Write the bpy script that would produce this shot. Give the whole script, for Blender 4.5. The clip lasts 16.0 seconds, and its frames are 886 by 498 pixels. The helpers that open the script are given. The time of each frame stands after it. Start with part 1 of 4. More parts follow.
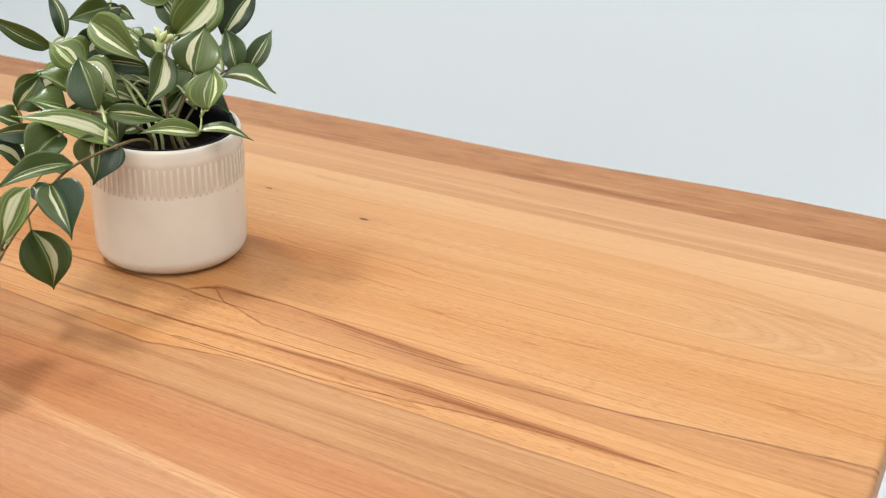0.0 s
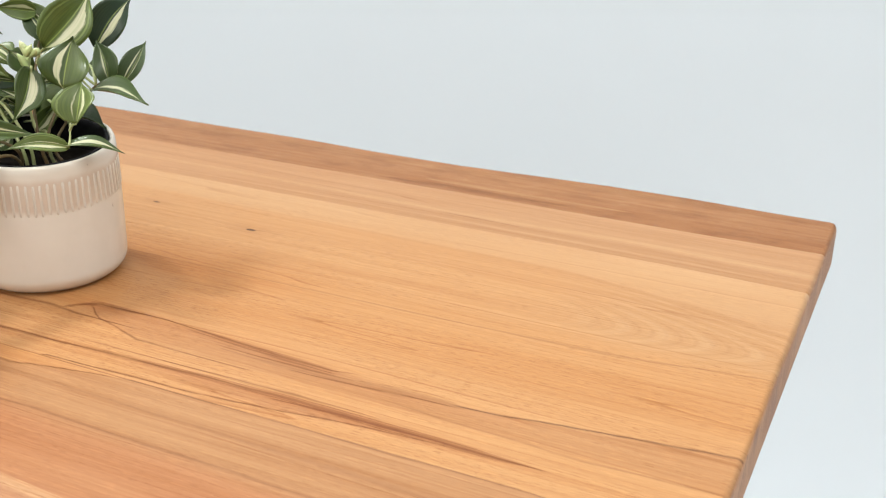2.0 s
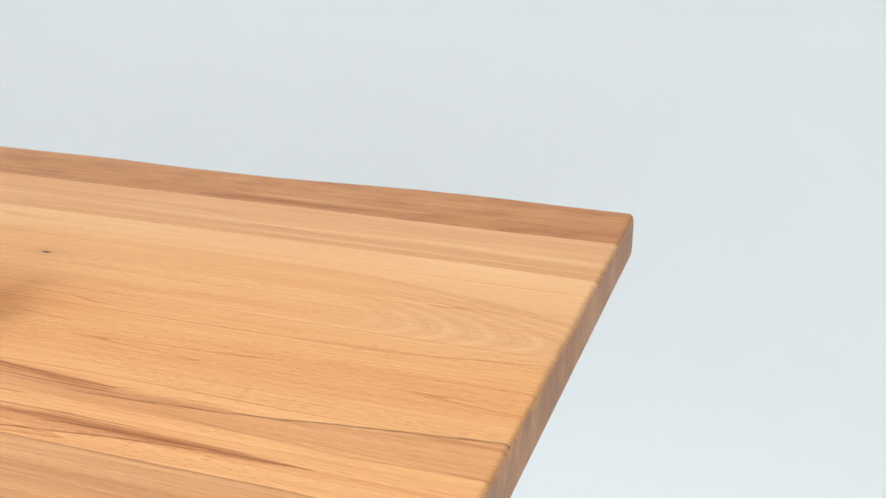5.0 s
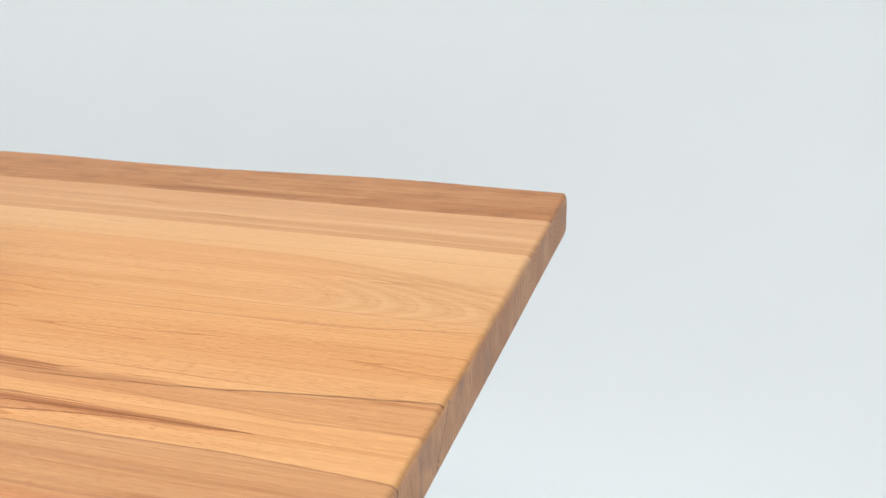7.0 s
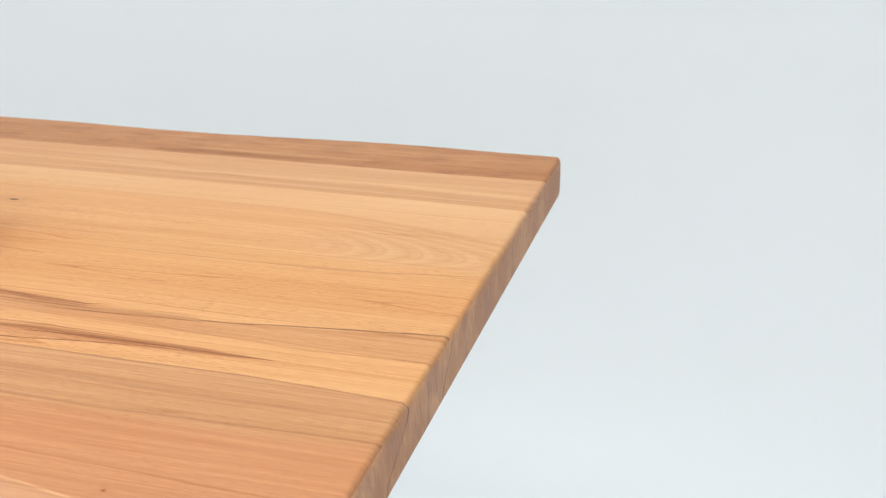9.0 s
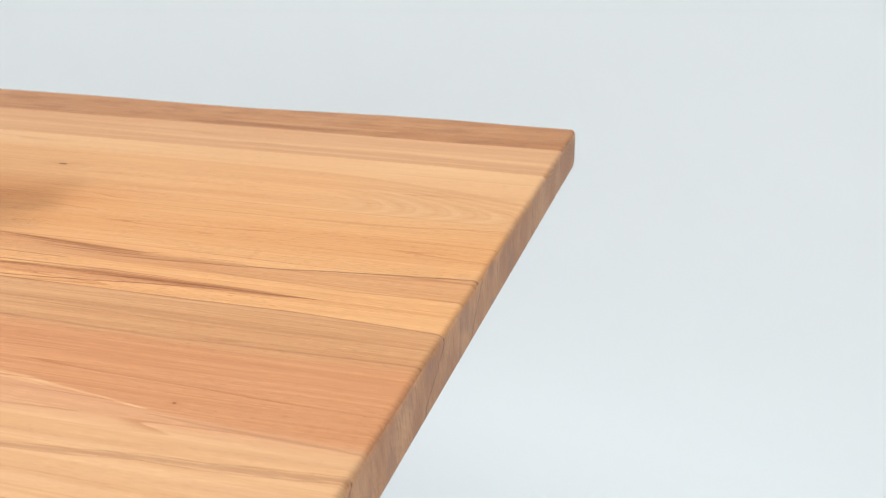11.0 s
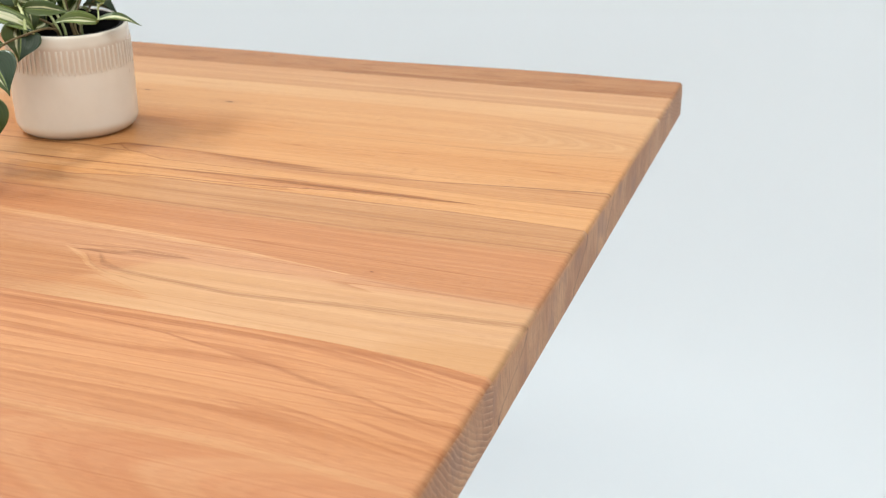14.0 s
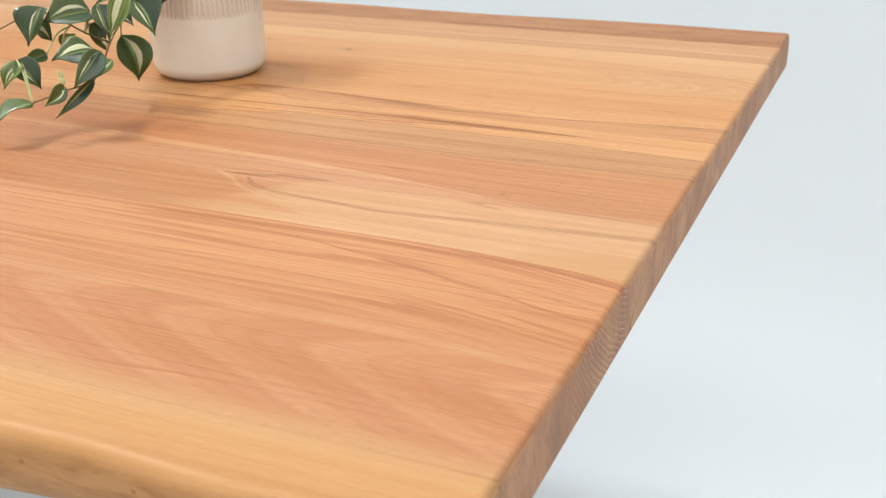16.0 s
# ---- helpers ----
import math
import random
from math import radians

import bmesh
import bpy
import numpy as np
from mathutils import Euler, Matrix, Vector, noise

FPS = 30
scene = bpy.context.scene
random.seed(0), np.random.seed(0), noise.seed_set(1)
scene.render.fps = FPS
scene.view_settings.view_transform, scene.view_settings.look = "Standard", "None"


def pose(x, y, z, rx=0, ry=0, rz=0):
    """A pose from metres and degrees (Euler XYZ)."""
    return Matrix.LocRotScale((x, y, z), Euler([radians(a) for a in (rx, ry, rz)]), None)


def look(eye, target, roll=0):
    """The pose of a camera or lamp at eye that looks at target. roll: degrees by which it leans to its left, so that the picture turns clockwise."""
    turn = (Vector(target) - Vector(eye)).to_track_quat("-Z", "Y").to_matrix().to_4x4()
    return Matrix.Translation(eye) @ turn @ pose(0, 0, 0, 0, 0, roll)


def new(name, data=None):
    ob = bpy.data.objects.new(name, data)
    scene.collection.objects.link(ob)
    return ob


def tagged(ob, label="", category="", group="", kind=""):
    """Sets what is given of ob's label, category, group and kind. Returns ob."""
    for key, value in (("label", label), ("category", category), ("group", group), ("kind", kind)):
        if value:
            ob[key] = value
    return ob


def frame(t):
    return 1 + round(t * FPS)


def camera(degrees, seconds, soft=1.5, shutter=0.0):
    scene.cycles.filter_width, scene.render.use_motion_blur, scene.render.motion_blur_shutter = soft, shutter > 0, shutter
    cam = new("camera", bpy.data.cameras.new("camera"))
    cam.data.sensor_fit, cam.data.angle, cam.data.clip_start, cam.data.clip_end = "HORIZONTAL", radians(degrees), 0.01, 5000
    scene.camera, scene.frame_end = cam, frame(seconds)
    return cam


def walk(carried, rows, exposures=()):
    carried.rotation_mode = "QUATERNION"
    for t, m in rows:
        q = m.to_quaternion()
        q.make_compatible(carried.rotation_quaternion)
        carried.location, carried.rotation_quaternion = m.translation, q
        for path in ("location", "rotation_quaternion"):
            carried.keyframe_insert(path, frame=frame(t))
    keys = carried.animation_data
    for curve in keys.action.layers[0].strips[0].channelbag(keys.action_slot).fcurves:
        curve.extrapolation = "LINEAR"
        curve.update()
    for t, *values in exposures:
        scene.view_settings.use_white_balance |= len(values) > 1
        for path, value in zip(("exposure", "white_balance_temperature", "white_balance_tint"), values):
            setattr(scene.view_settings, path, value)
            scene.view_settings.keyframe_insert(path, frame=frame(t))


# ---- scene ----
cam = camera(44.0, 16.0, soft=1.2)
cam.data.dof.use_dof, cam.data.dof.focus_distance, cam.data.dof.aperture_fstop = True, 0.76, 15.0
PATH = [
    (0, (0.024, -0.473, 1.098), (-0.842, 1.151, 0.316), 1.8),
    (0.5, (0.036, -0.467, 1.097), (-0.819, 1.167, 0.321), 1.4),
    (1, (0.046, -0.461, 1.095), (-0.789, 1.185, 0.325), 1.2),
    (1.5, (0.057, -0.455, 1.095), (-0.759, 1.202, 0.328), 1.1),
    (2, (0.065, -0.45, 1.095), (-0.716, 1.225, 0.332), 1.0),
    (2.5, (0.078, -0.444, 1.094), (-0.674, 1.248, 0.338), 0.9),
    (3, (0.087, -0.439, 1.096), (-0.628, 1.269, 0.341), 0.8),
    (3.5, (0.103, -0.434, 1.094), (-0.587, 1.289, 0.349), 0.4),
    (4, (0.112, -0.432, 1.094), (-0.538, 1.308, 0.352), 0.3),
    (4.5, (0.125, -0.428, 1.091), (-0.501, 1.323, 0.354), 0.2),
    (7, (0.163, -0.459, 1.081), (-0.369, 1.327, 0.355), -0.8),
    (7.5, (0.165, -0.472, 1.077), (-0.357, 1.316, 0.348), -0.7),
    (8, (0.166, -0.487, 1.074), (-0.348, 1.301, 0.340), -0.6),
    (10.5, (0.168, -0.568, 1.06), (-0.34, 1.222, 0.327), -0.0),
    (11, (0.167, -0.589, 1.059), (-0.343, 1.2, 0.324), 0.0),
    (11.5, (0.165, -0.614, 1.057), (-0.351, 1.173, 0.324), 0.1),
    (12, (0.163, -0.641, 1.056), (-0.364, 1.143, 0.321), 0.2),
    (12.5, (0.159, -0.668, 1.051), (-0.392, 1.11, 0.318), 0.1),
    (13, (0.156, -0.695, 1.051), (-0.416, 1.073, 0.312), 0.1),
    (13.5, (0.152, -0.717, 1.049), (-0.437, 1.044, 0.308), 0.1),
    (14, (0.148, -0.738, 1.045), (-0.469, 1.013, 0.3), -0.0),
    (14.5, (0.143, -0.758, 1.04), (-0.504, 0.979, 0.289), -0.2),
    (15, (0.139, -0.774, 1.036), (-0.542, 0.946, 0.274), -0.5),
    (15.5, (0.135, -0.789, 1.031), (-0.575, 0.915, 0.263), -0.6),
    (16, (0.132, -0.803, 1.025), (-0.606, 0.885, 0.246), -0.8),
]
walk(cam, [(t, look(eye, target, roll)) for t, eye, target, roll in PATH])

# ---- world, lamps ----
scene.view_settings.exposure = 0.0
world = bpy.data.worlds.new("studio_air")
world.use_nodes = True
world.node_tree.nodes["Background"].inputs[0].default_value = (0.80, 0.86, 0.92, 1)
world.node_tree.nodes["Background"].inputs[1].default_value = 0.5
scene.world = world


def softbox(eye, target, w, h, watts, colour, spread=180):
    data = bpy.data.lights.new("softbox", "AREA")
    data.shape, data.size, data.size_y, data.energy, data.color = "RECTANGLE", w, h, watts, colour
    data.spread = math.radians(spread)
    ob = new("softbox", data)
    ob.matrix_world = look(eye, target)
    return ob


# Two keys hang high over the table, one to each side of the plant;
# the ceiling's soft light, a strip above the camera and a wide one behind it fill.
softbox((-1.65, 0.20, 2.75), (-0.10, -0.10, 0.76), 0.36, 0.36, 9.0, (0.965, 1.0, 1.0), 80)
softbox((0.60, 0.28, 2.05), (-0.10, -0.05, 0.76), 0.34, 0.34, 2.0, (0.965, 1.0, 1.0), 100)
softbox((1.4, -0.3, 2.95), (1.2, -0.2, 0.0), 3.4, 3.4, 12, (1.0, 0.935, 0.83))
softbox((-1.3, -0.9, 3.0), (-1.3, 2.0, 0.9), 6.0, 1.0, 62, (1.0, 0.965, 0.91))
softbox((-1.4, -2.9, 2.05), (-1.5, 1.5, 1.15), 6.0, 2.0, 60, (1.0, 0.965, 0.91))


# ---- node helpers ----
class Nodes:
    """A material's node tree, with short ways to add nodes."""

    def __init__(self, name):
        self.mat = bpy.data.materials.new(name)
        self.mat.use_nodes = True
        self.tree = self.mat.node_tree
        self.bsdf = self.tree.nodes["Principled BSDF"]

    def add(self, kind, ins=None):
        node = self.tree.nodes.new(kind)
        for key, value in (ins or {}).items():
            self.put(node.inputs[key], value)
        return node

    def put(self, socket, value):
        if isinstance(value, bpy.types.NodeSocket):
            self.tree.links.new(value, socket)
        else:
            socket.default_value = value

    def math(self, op, a, b=0.0, c=0.0):
        node = self.add("ShaderNodeMath", {0: a, 1: b, 2: c})
        node.operation = op
        return node.outputs[0]

    def smooth(self, v, lo, hi, to_lo=0.0, to_hi=1.0):
        node = self.add("ShaderNodeMapRange", {0: v, 1: lo, 2: hi, 3: to_lo, 4: to_hi})
        node.interpolation_type = "SMOOTHSTEP"
        return node.outputs[0]

    def line(self, v, lo, hi, to_lo=0.0, to_hi=1.0):
        return self.add("ShaderNodeMapRange", {0: v, 1: lo, 2: hi, 3: to_lo, 4: to_hi}).outputs[0]

    def mix(self, f, a, b, blend="MIX"):
        node = self.add("ShaderNodeMix")
        node.data_type, node.blend_type = "RGBA", blend
        self.put(node.inputs[0], f)
        self.put(node.inputs[6], a if isinstance(a, bpy.types.NodeSocket) else (*a, 1))
        self.put(node.inputs[7], b if isinstance(b, bpy.types.NodeSocket) else (*b, 1))
        return node.outputs[2]

    def noise(self, where, scale=1.0, detail=2.0, rough=0.5):
        node = self.add("ShaderNodeTexNoise", {"Vector": where, "Scale": scale, "Detail": detail, "Roughness": rough})
        return node.outputs[0]

    def stretch(self, where, sx, sy, sz, ox=0.0, oy=0.0, oz=0.0):
        node = self.add("ShaderNodeMapping", {"Vector": where})
        node.inputs["Scale"].default_value = (sx, sy, sz)
        node.inputs["Location"].default_value = (ox, oy, oz)
        return node.outputs[0]

    def ramp(self, f, stops):
        node = self.add("ShaderNodeValToRGB", {0: f})
        while len(node.color_ramp.elements) < len(stops):
            node.color_ramp.elements.new(0.5)
        for e, (p, c) in zip(node.color_ramp.elements, stops):
            e.position, e.color = p, (*c, 1)
        return node.outputs[0]

    def bump(self, height, strength, distance):
        return self.add("ShaderNodeBump", {"Strength": strength, "Distance": distance, "Height": height}).outputs[0]

    def finish(self, **ins):
        for key, value in ins.items():
            self.put(self.bsdf.inputs[key.replace("_", " ")], value)
        return self.mat


# ---- wood ----
X0, X1, Y0, Y1 = -1.8, 0.05, -0.55, 0.55


class Wood(Nodes):
    """Oiled hardwood; x runs along the grain, y across the boards, in metres."""

    def set_out(self, seed):
        here = self.add("ShaderNodeTexCoord").outputs["Object"]
        self.seed = seed
        parts = self.add("ShaderNodeSeparateXYZ", {0: here})
        self.here, self.x, self.y, self.z = here, parts.outputs[0], parts.outputs[1], parts.outputs[2]
        wob = self.noise(self.stretch(here, 5, 14, 5, seed), 1, 2)
        self.wavy = self.math("MULTIPLY_ADD", wob, 0.010, -0.005)
        fine = self.noise(self.stretch(here, 24, 90, 24, seed + 3), 1, 2)
        self.jitter = self.math("MULTIPLY_ADD", fine, 0.0022, -0.0011)
        self.yw = self.math("ADD", self.y, self.jitter)
        tuft = self.noise(self.stretch(here, 11, 620, 620, seed + 21), 1, 3, 0.65)
        self.tuft = self.math("MULTIPLY_ADD", tuft, 2.6, -1.3)
        gap = self.noise(self.stretch(here, 26, 260, 260, seed + 23), 1, 3, 0.6)
        self.gap = self.smooth(gap, 0.30, 0.55, 0.6, 1.0)
        return self

    def track(self, points):
        """The curve y(x) through a few points with a half width at each, as two sockets."""
        u = self.line(self.x, X0, X1)
        stops = []
        for px, py, w in points:
            stops.append(((px - X0) / (X1 - X0), ((py - Y0) / (Y1 - Y0), w / 0.02, 0)))
        col = self.ramp(u, stops)
        sep = self.add("ShaderNodeSeparateColor", {0: col})
        return self.line(sep.outputs[0], 0, 1, Y0, Y1), self.math("MULTIPLY", sep.outputs[1], 0.02)

    def streak(self, points, soft=0.6):
        """A mask along a curve: one on the line, none past its half width."""
        yc, w = self.track(points)
        d = self.math("ABSOLUTE", self.math("SUBTRACT", self.yw, yc))
        w = self.math("MAXIMUM", self.math("MULTIPLY", w, 1.25), 0.00002)
        m = self.math("ADD", self.math("DIVIDE", d, w), self.math("MULTIPLY", self.tuft, 0.55))
        a, b = points[0][0], points[-1][0]
        inside = self.math("MULTIPLY", self.smooth(self.x, a - 0.004, a + 0.006), self.smooth(self.x, b - 0.006, b + 0.004, 1, 0))
        fill = self.math("MULTIPLY", self.smooth(m, soft * 0.55, 1.0, 1, 0), self.gap)
        off = self.math("ABSOLUTE", self.math("SUBTRACT", d, w))
        rim = self.math("MULTIPLY", self.smooth(off, 0.0001, 0.0007, 1, 0), self.smooth(w, 0.0012, 0.0022))
        rim = self.math("MULTIPLY", rim, self.smooth(self.tuft, -0.3, 0.2, 1.0, 0.55))
        return self.math("MULTIPLY", self.math("MAXIMUM", self.math("MULTIPLY", fill, self.smooth(w, 0.0015, 0.003, 1.0, 0.72)), rim), inside)

    def below(self, points, soft=0.005):
        """One where y lies under a curve."""
        yc, _ = self.track([(px, py, 0) for px, py in points])
        d = self.math("SUBTRACT", self.yw, yc)
        return self.smooth(d, -soft, soft, 1, 0)

    def spot(self, px, py, rx, ry, edge=0.5):
        dx = self.math("DIVIDE", self.math("SUBTRACT", self.x, px), rx)
        dy = self.math("DIVIDE", self.math("SUBTRACT", self.yw, py), ry)
        r = self.math("SQRT", self.math("ADD", self.math("MULTIPLY", dx, dx), self.math("MULTIPLY", dy, dy)))
        return self.smooth(r, edge, 1.0, 1, 0)

    def arches(self, yc, slope, round_, period, direction=1.0, sharp=0.5, drift=0.0, under=1.0):
        """Cathedral figure: arches with their tips towards +x (direction 1) or -x, round a middle line."""
        mid = self.math("MULTIPLY_ADD", self.x, drift, yc)
        dy = self.math("SUBTRACT", self.math("MULTIPLY_ADD", self.wavy, 0.22, self.y), mid)
        dy = self.math("MULTIPLY", dy, self.smooth(dy, -0.006, 0.006, under, 1.0))
        leg = self.math("SQRT", self.math("MULTIPLY_ADD", dy, dy, round_ * round_))
        f = self.math("MULTIPLY_ADD", leg, slope, self.math("MULTIPLY", self.x, direction))
        big = self.noise(self.stretch(self.here, 4, 10, 4, self.seed + 11), 1, 2)
        f = self.math("DIVIDE", self.math("MULTIPLY_ADD", big, 0.04, f), period)
        saw = self.math("FRACT", f)
        wave = self.math("MULTIPLY_ADD", self.math("SINE", self.math("MULTIPLY", f, 6.2832)), 0.5, 0.5)
        return self.smooth(saw, 0.0, sharp, 1, 0), self.math("MULTIPLY", self.smooth(saw, 0.55, 0.88), self.smooth(saw, 0.90, 1.0, 1, 0)), wave

    def lines(self, period, bend=None, sharp=0.6):
        """Straight grain: uneven lines along x."""
        y = self.math("ADD", self.y, self.wavy)
        if bend is not None:
            y = self.math("ADD", y, bend)
        n = self.noise(self.add("ShaderNodeCombineXYZ", {0: self.math("MULTIPLY", self.x, 2.2), 1: self.math("DIVIDE", y, period), 2: self.seed}).outputs[0], 1, 3, 0.65)
        return self.smooth(n, 0.36, 0.36 + sharp * 0.5)

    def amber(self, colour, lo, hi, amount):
        """Soft blotches of deeper amber: wood tone plus warm shade painted in round pot and plant, from lo (full) to hi
        (none) along the board.
        """
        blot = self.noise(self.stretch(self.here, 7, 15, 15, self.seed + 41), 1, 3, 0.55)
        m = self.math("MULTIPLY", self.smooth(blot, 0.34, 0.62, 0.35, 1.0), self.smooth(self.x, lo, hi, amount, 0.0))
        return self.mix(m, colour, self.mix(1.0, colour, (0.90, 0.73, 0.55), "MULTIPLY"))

    def done(self, colour, fleck=0.35, gloss=0.36, calm=0.0):
        """Adds fibres, pores and wear that all the boards share; calm: where the grain is faint."""
        busy = self.math("SUBTRACT", 1.0, calm)
        half = self.math("MULTIPLY_ADD", busy, 0.7, 0.3)
        seed = self.seed
        colour = self.mix(1.0, colour, (0.79, 0.808, 0.845), "MULTIPLY")
        cloud = self.noise(self.stretch(self.here, 3.2, 9, 9, seed + 7), 1, 3)
        colour = self.mix(self.smooth(cloud, 0.35, 0.7, 0.0, 0.42), colour, self.mix(1.0, colour, (0.94, 0.86, 0.78), "MULTIPLY"))
        band = self.noise(self.stretch(self.here, 1.6, 48, 48, seed + 27), 1, 2)
        colour = self.mix(self.smooth(band, 0.50, 0.72, 0.0, 0.40), colour, self.mix(1.0, colour, (0.88, 0.78, 0.68), "MULTIPLY"))
        colour = self.mix(self.smooth(band, 0.28, 0.46, 0.45, 0.0), colour, self.mix(1.0, colour, (1.06, 1.08, 1.10), "MULTIPLY"))
        # growth lines: a sharp dark edge, then a slow fade
        bent = self.add("ShaderNodeCombineXYZ", {0: self.x, 1: self.math("MULTIPLY_ADD", self.wavy, 0.35, self.y), 2: self.z}).outputs[0]
        ring = self.noise(self.stretch(bent, 0.9, 30, 30, seed + 31), 1, 1.5)
        ring = self.math("FRACT", self.math("MULTIPLY_ADD", ring, 10.0, self.math("MULTIPLY", self.y, 110.0)))
        weak = self.smooth(self.noise(self.stretch(self.here, 3.5, 55, 55, seed + 33), 1, 2), 0.36, 0.58)
        edge = self.math("MULTIPLY", self.smooth(ring, 0.0, 0.16, 1, 0), self.smooth(ring, 0.0, 0.02))
        colour = self.mix(self.math("MULTIPLY", self.math("MULTIPLY", edge, weak), self.math("MULTIPLY", half, 0.78)), colour, self.mix(1.0, colour, (0.62, 0.43, 0.29), "MULTIPLY"))
        colour = self.mix(self.math("MULTIPLY", self.smooth(ring, 0.86, 0.99), self.math("MULTIPLY", weak, 0.28)), colour, self.mix(1.0, colour, (1.14, 1.16, 1.18), "MULTIPLY"))
        fibre = self.noise(self.stretch(self.here, 9, 760, 760, seed), 1, 3, 0.6)
        colour = self.mix(self.math("MULTIPLY", self.smooth(fibre, 0.48, 0.60, 0.0, 0.42), busy), colour, self.mix(1.0, colour, (0.80, 0.67, 0.54), "MULTIPLY"))
        # short dark pores and pale flecks
        ray = self.noise(self.stretch(self.here, 120, 1700, 1700, seed + 5), 1, 1)
        thick = self.smooth(self.noise(self.stretch(self.here, 6, 40, 40, seed + 35), 1, 2), 0.36, 0.60, 0.25, 1.0)
        pores = self.math("MULTIPLY", self.math("MULTIPLY", self.smooth(ray, 0.56, 0.63), half), thick)
        colour = self.mix(self.math("MULTIPLY", pores, fleck), colour, self.mix(1.0, colour, (0.50, 0.34, 0.23), "MULTIPLY"))
        glint = self.noise(self.stretch(self.here, 70, 1000, 1000, seed + 9), 1, 2)
        colour = self.mix(self.math("MULTIPLY", self.smooth(glint, 0.55, 0.64, 0, 0.8), half), colour, self.mix(1.0, colour, (1.16, 1.17, 1.14), "MULTIPLY"))
        rough = self.math("ADD", self.math("MULTIPLY", fibre, 0.14), gloss)
        height = self.math("SUBTRACT", self.math("MULTIPLY", fibre, 0.5), self.math("MULTIPLY", pores, 0.8))
        return self.finish(Base_Color=colour, Roughness=rough, Normal=self.bump(height, 0.2, 0.0004), Specular_IOR_Level=0.12)


CREAM, DARK = (0.70, 0.43, 0.22), (0.255, 0.088, 0.031)


def wood_far():
    """The brown far board with its live edge."""
    w = Wood("wood_far_board").set_out(1.0)
    c = w.mix(w.lines(0.006), (0.490, 0.236, 0.104), (0.425, 0.190, 0.078))
    cloud = w.noise(w.stretch(w.here, 20, 46, 46, 4.0), 1, 4, 0.6)
    c = w.mix(w.smooth(cloud, 0.47, 0.68, 0, 0.62), c, (0.315, 0.128, 0.052))
    c = w.mix(w.smooth(cloud, 0.30, 0.44, 0.5, 0), c, (0.56, 0.300, 0.145))
    c = w.mix(w.math("MULTIPLY", w.streak([(-0.40, 0.424, 0.001), (-0.34, 0.425, 0.006), (-0.27, 0.424, 0.004), (-0.22, 0.428, 0.001)]), 0.7), c, DARK)
    c = w.mix(w.math("MULTIPLY", w.streak([(-0.37, 0.437, 0.001), (-0.30, 0.436, 0.004), (-0.22, 0.436, 0.003), (-0.17, 0.437, 0.001)]), 0.6), c, CREAM)
    c = w.mix(w.math("MULTIPLY", w.streak([(-0.26, 0.492, 0.002), (-0.19, 0.488, 0.008), (-0.10, 0.484, 0.002)]), 0.5), c, (0.52, 0.27, 0.12))
    return w.done(c, 0.3, calm=0.45)


def wood_second():
    """The pale narrow board beside it."""
    w = Wood("wood_second_board").set_out(2.0)
    c = w.mix(w.lines(0.009), (0.625, 0.345, 0.172), (0.575, 0.305, 0.145))
    tan = w.below([(-1.7, 0.362), (-0.26, 0.360), (-0.16, 0.364), (-0.08, 0.362), (0.01, 0.357)], 0.0035)
    c = w.mix(w.math("MULTIPLY", tan, w.smooth(w.x, -0.5, -0.2, 0.4, 0.62)), c, w.mix(w.lines(0.005), (0.545, 0.285, 0.132), (0.480, 0.232, 0.100)))
    c = w.mix(w.math("MULTIPLY", w.streak([(-0.7, 0.369, 0.002), (-0.26, 0.366, 0.003), (-0.14, 0.370, 0.003), (0.01, 0.364, 0.003)]), 0.7), c, CREAM)
    c = w.mix(w.math("MULTIPLY", w.streak([(-0.6, 0.348, 0.001), (-0.2, 0.349, 0.0016), (0.01, 0.346, 0.0016)]), 0.5), c, CREAM)
    c = w.mix(w.math("MULTIPLY", w.streak([(-0.7, 0.385, 0.003), (-0.3, 0.384, 0.005), (-0.1, 0.386, 0.002)]), 0.4), c, (0.50, 0.245, 0.110))
    c = w.mix(w.math("MULTIPLY", w.streak([(-0.32, 0.362, 0.0003), (-0.28, 0.361, 0.0012), (-0.24, 0.360, 0.0003)]), 0.6), c, DARK)
    return w.done(c, 0.25, calm=0.5)


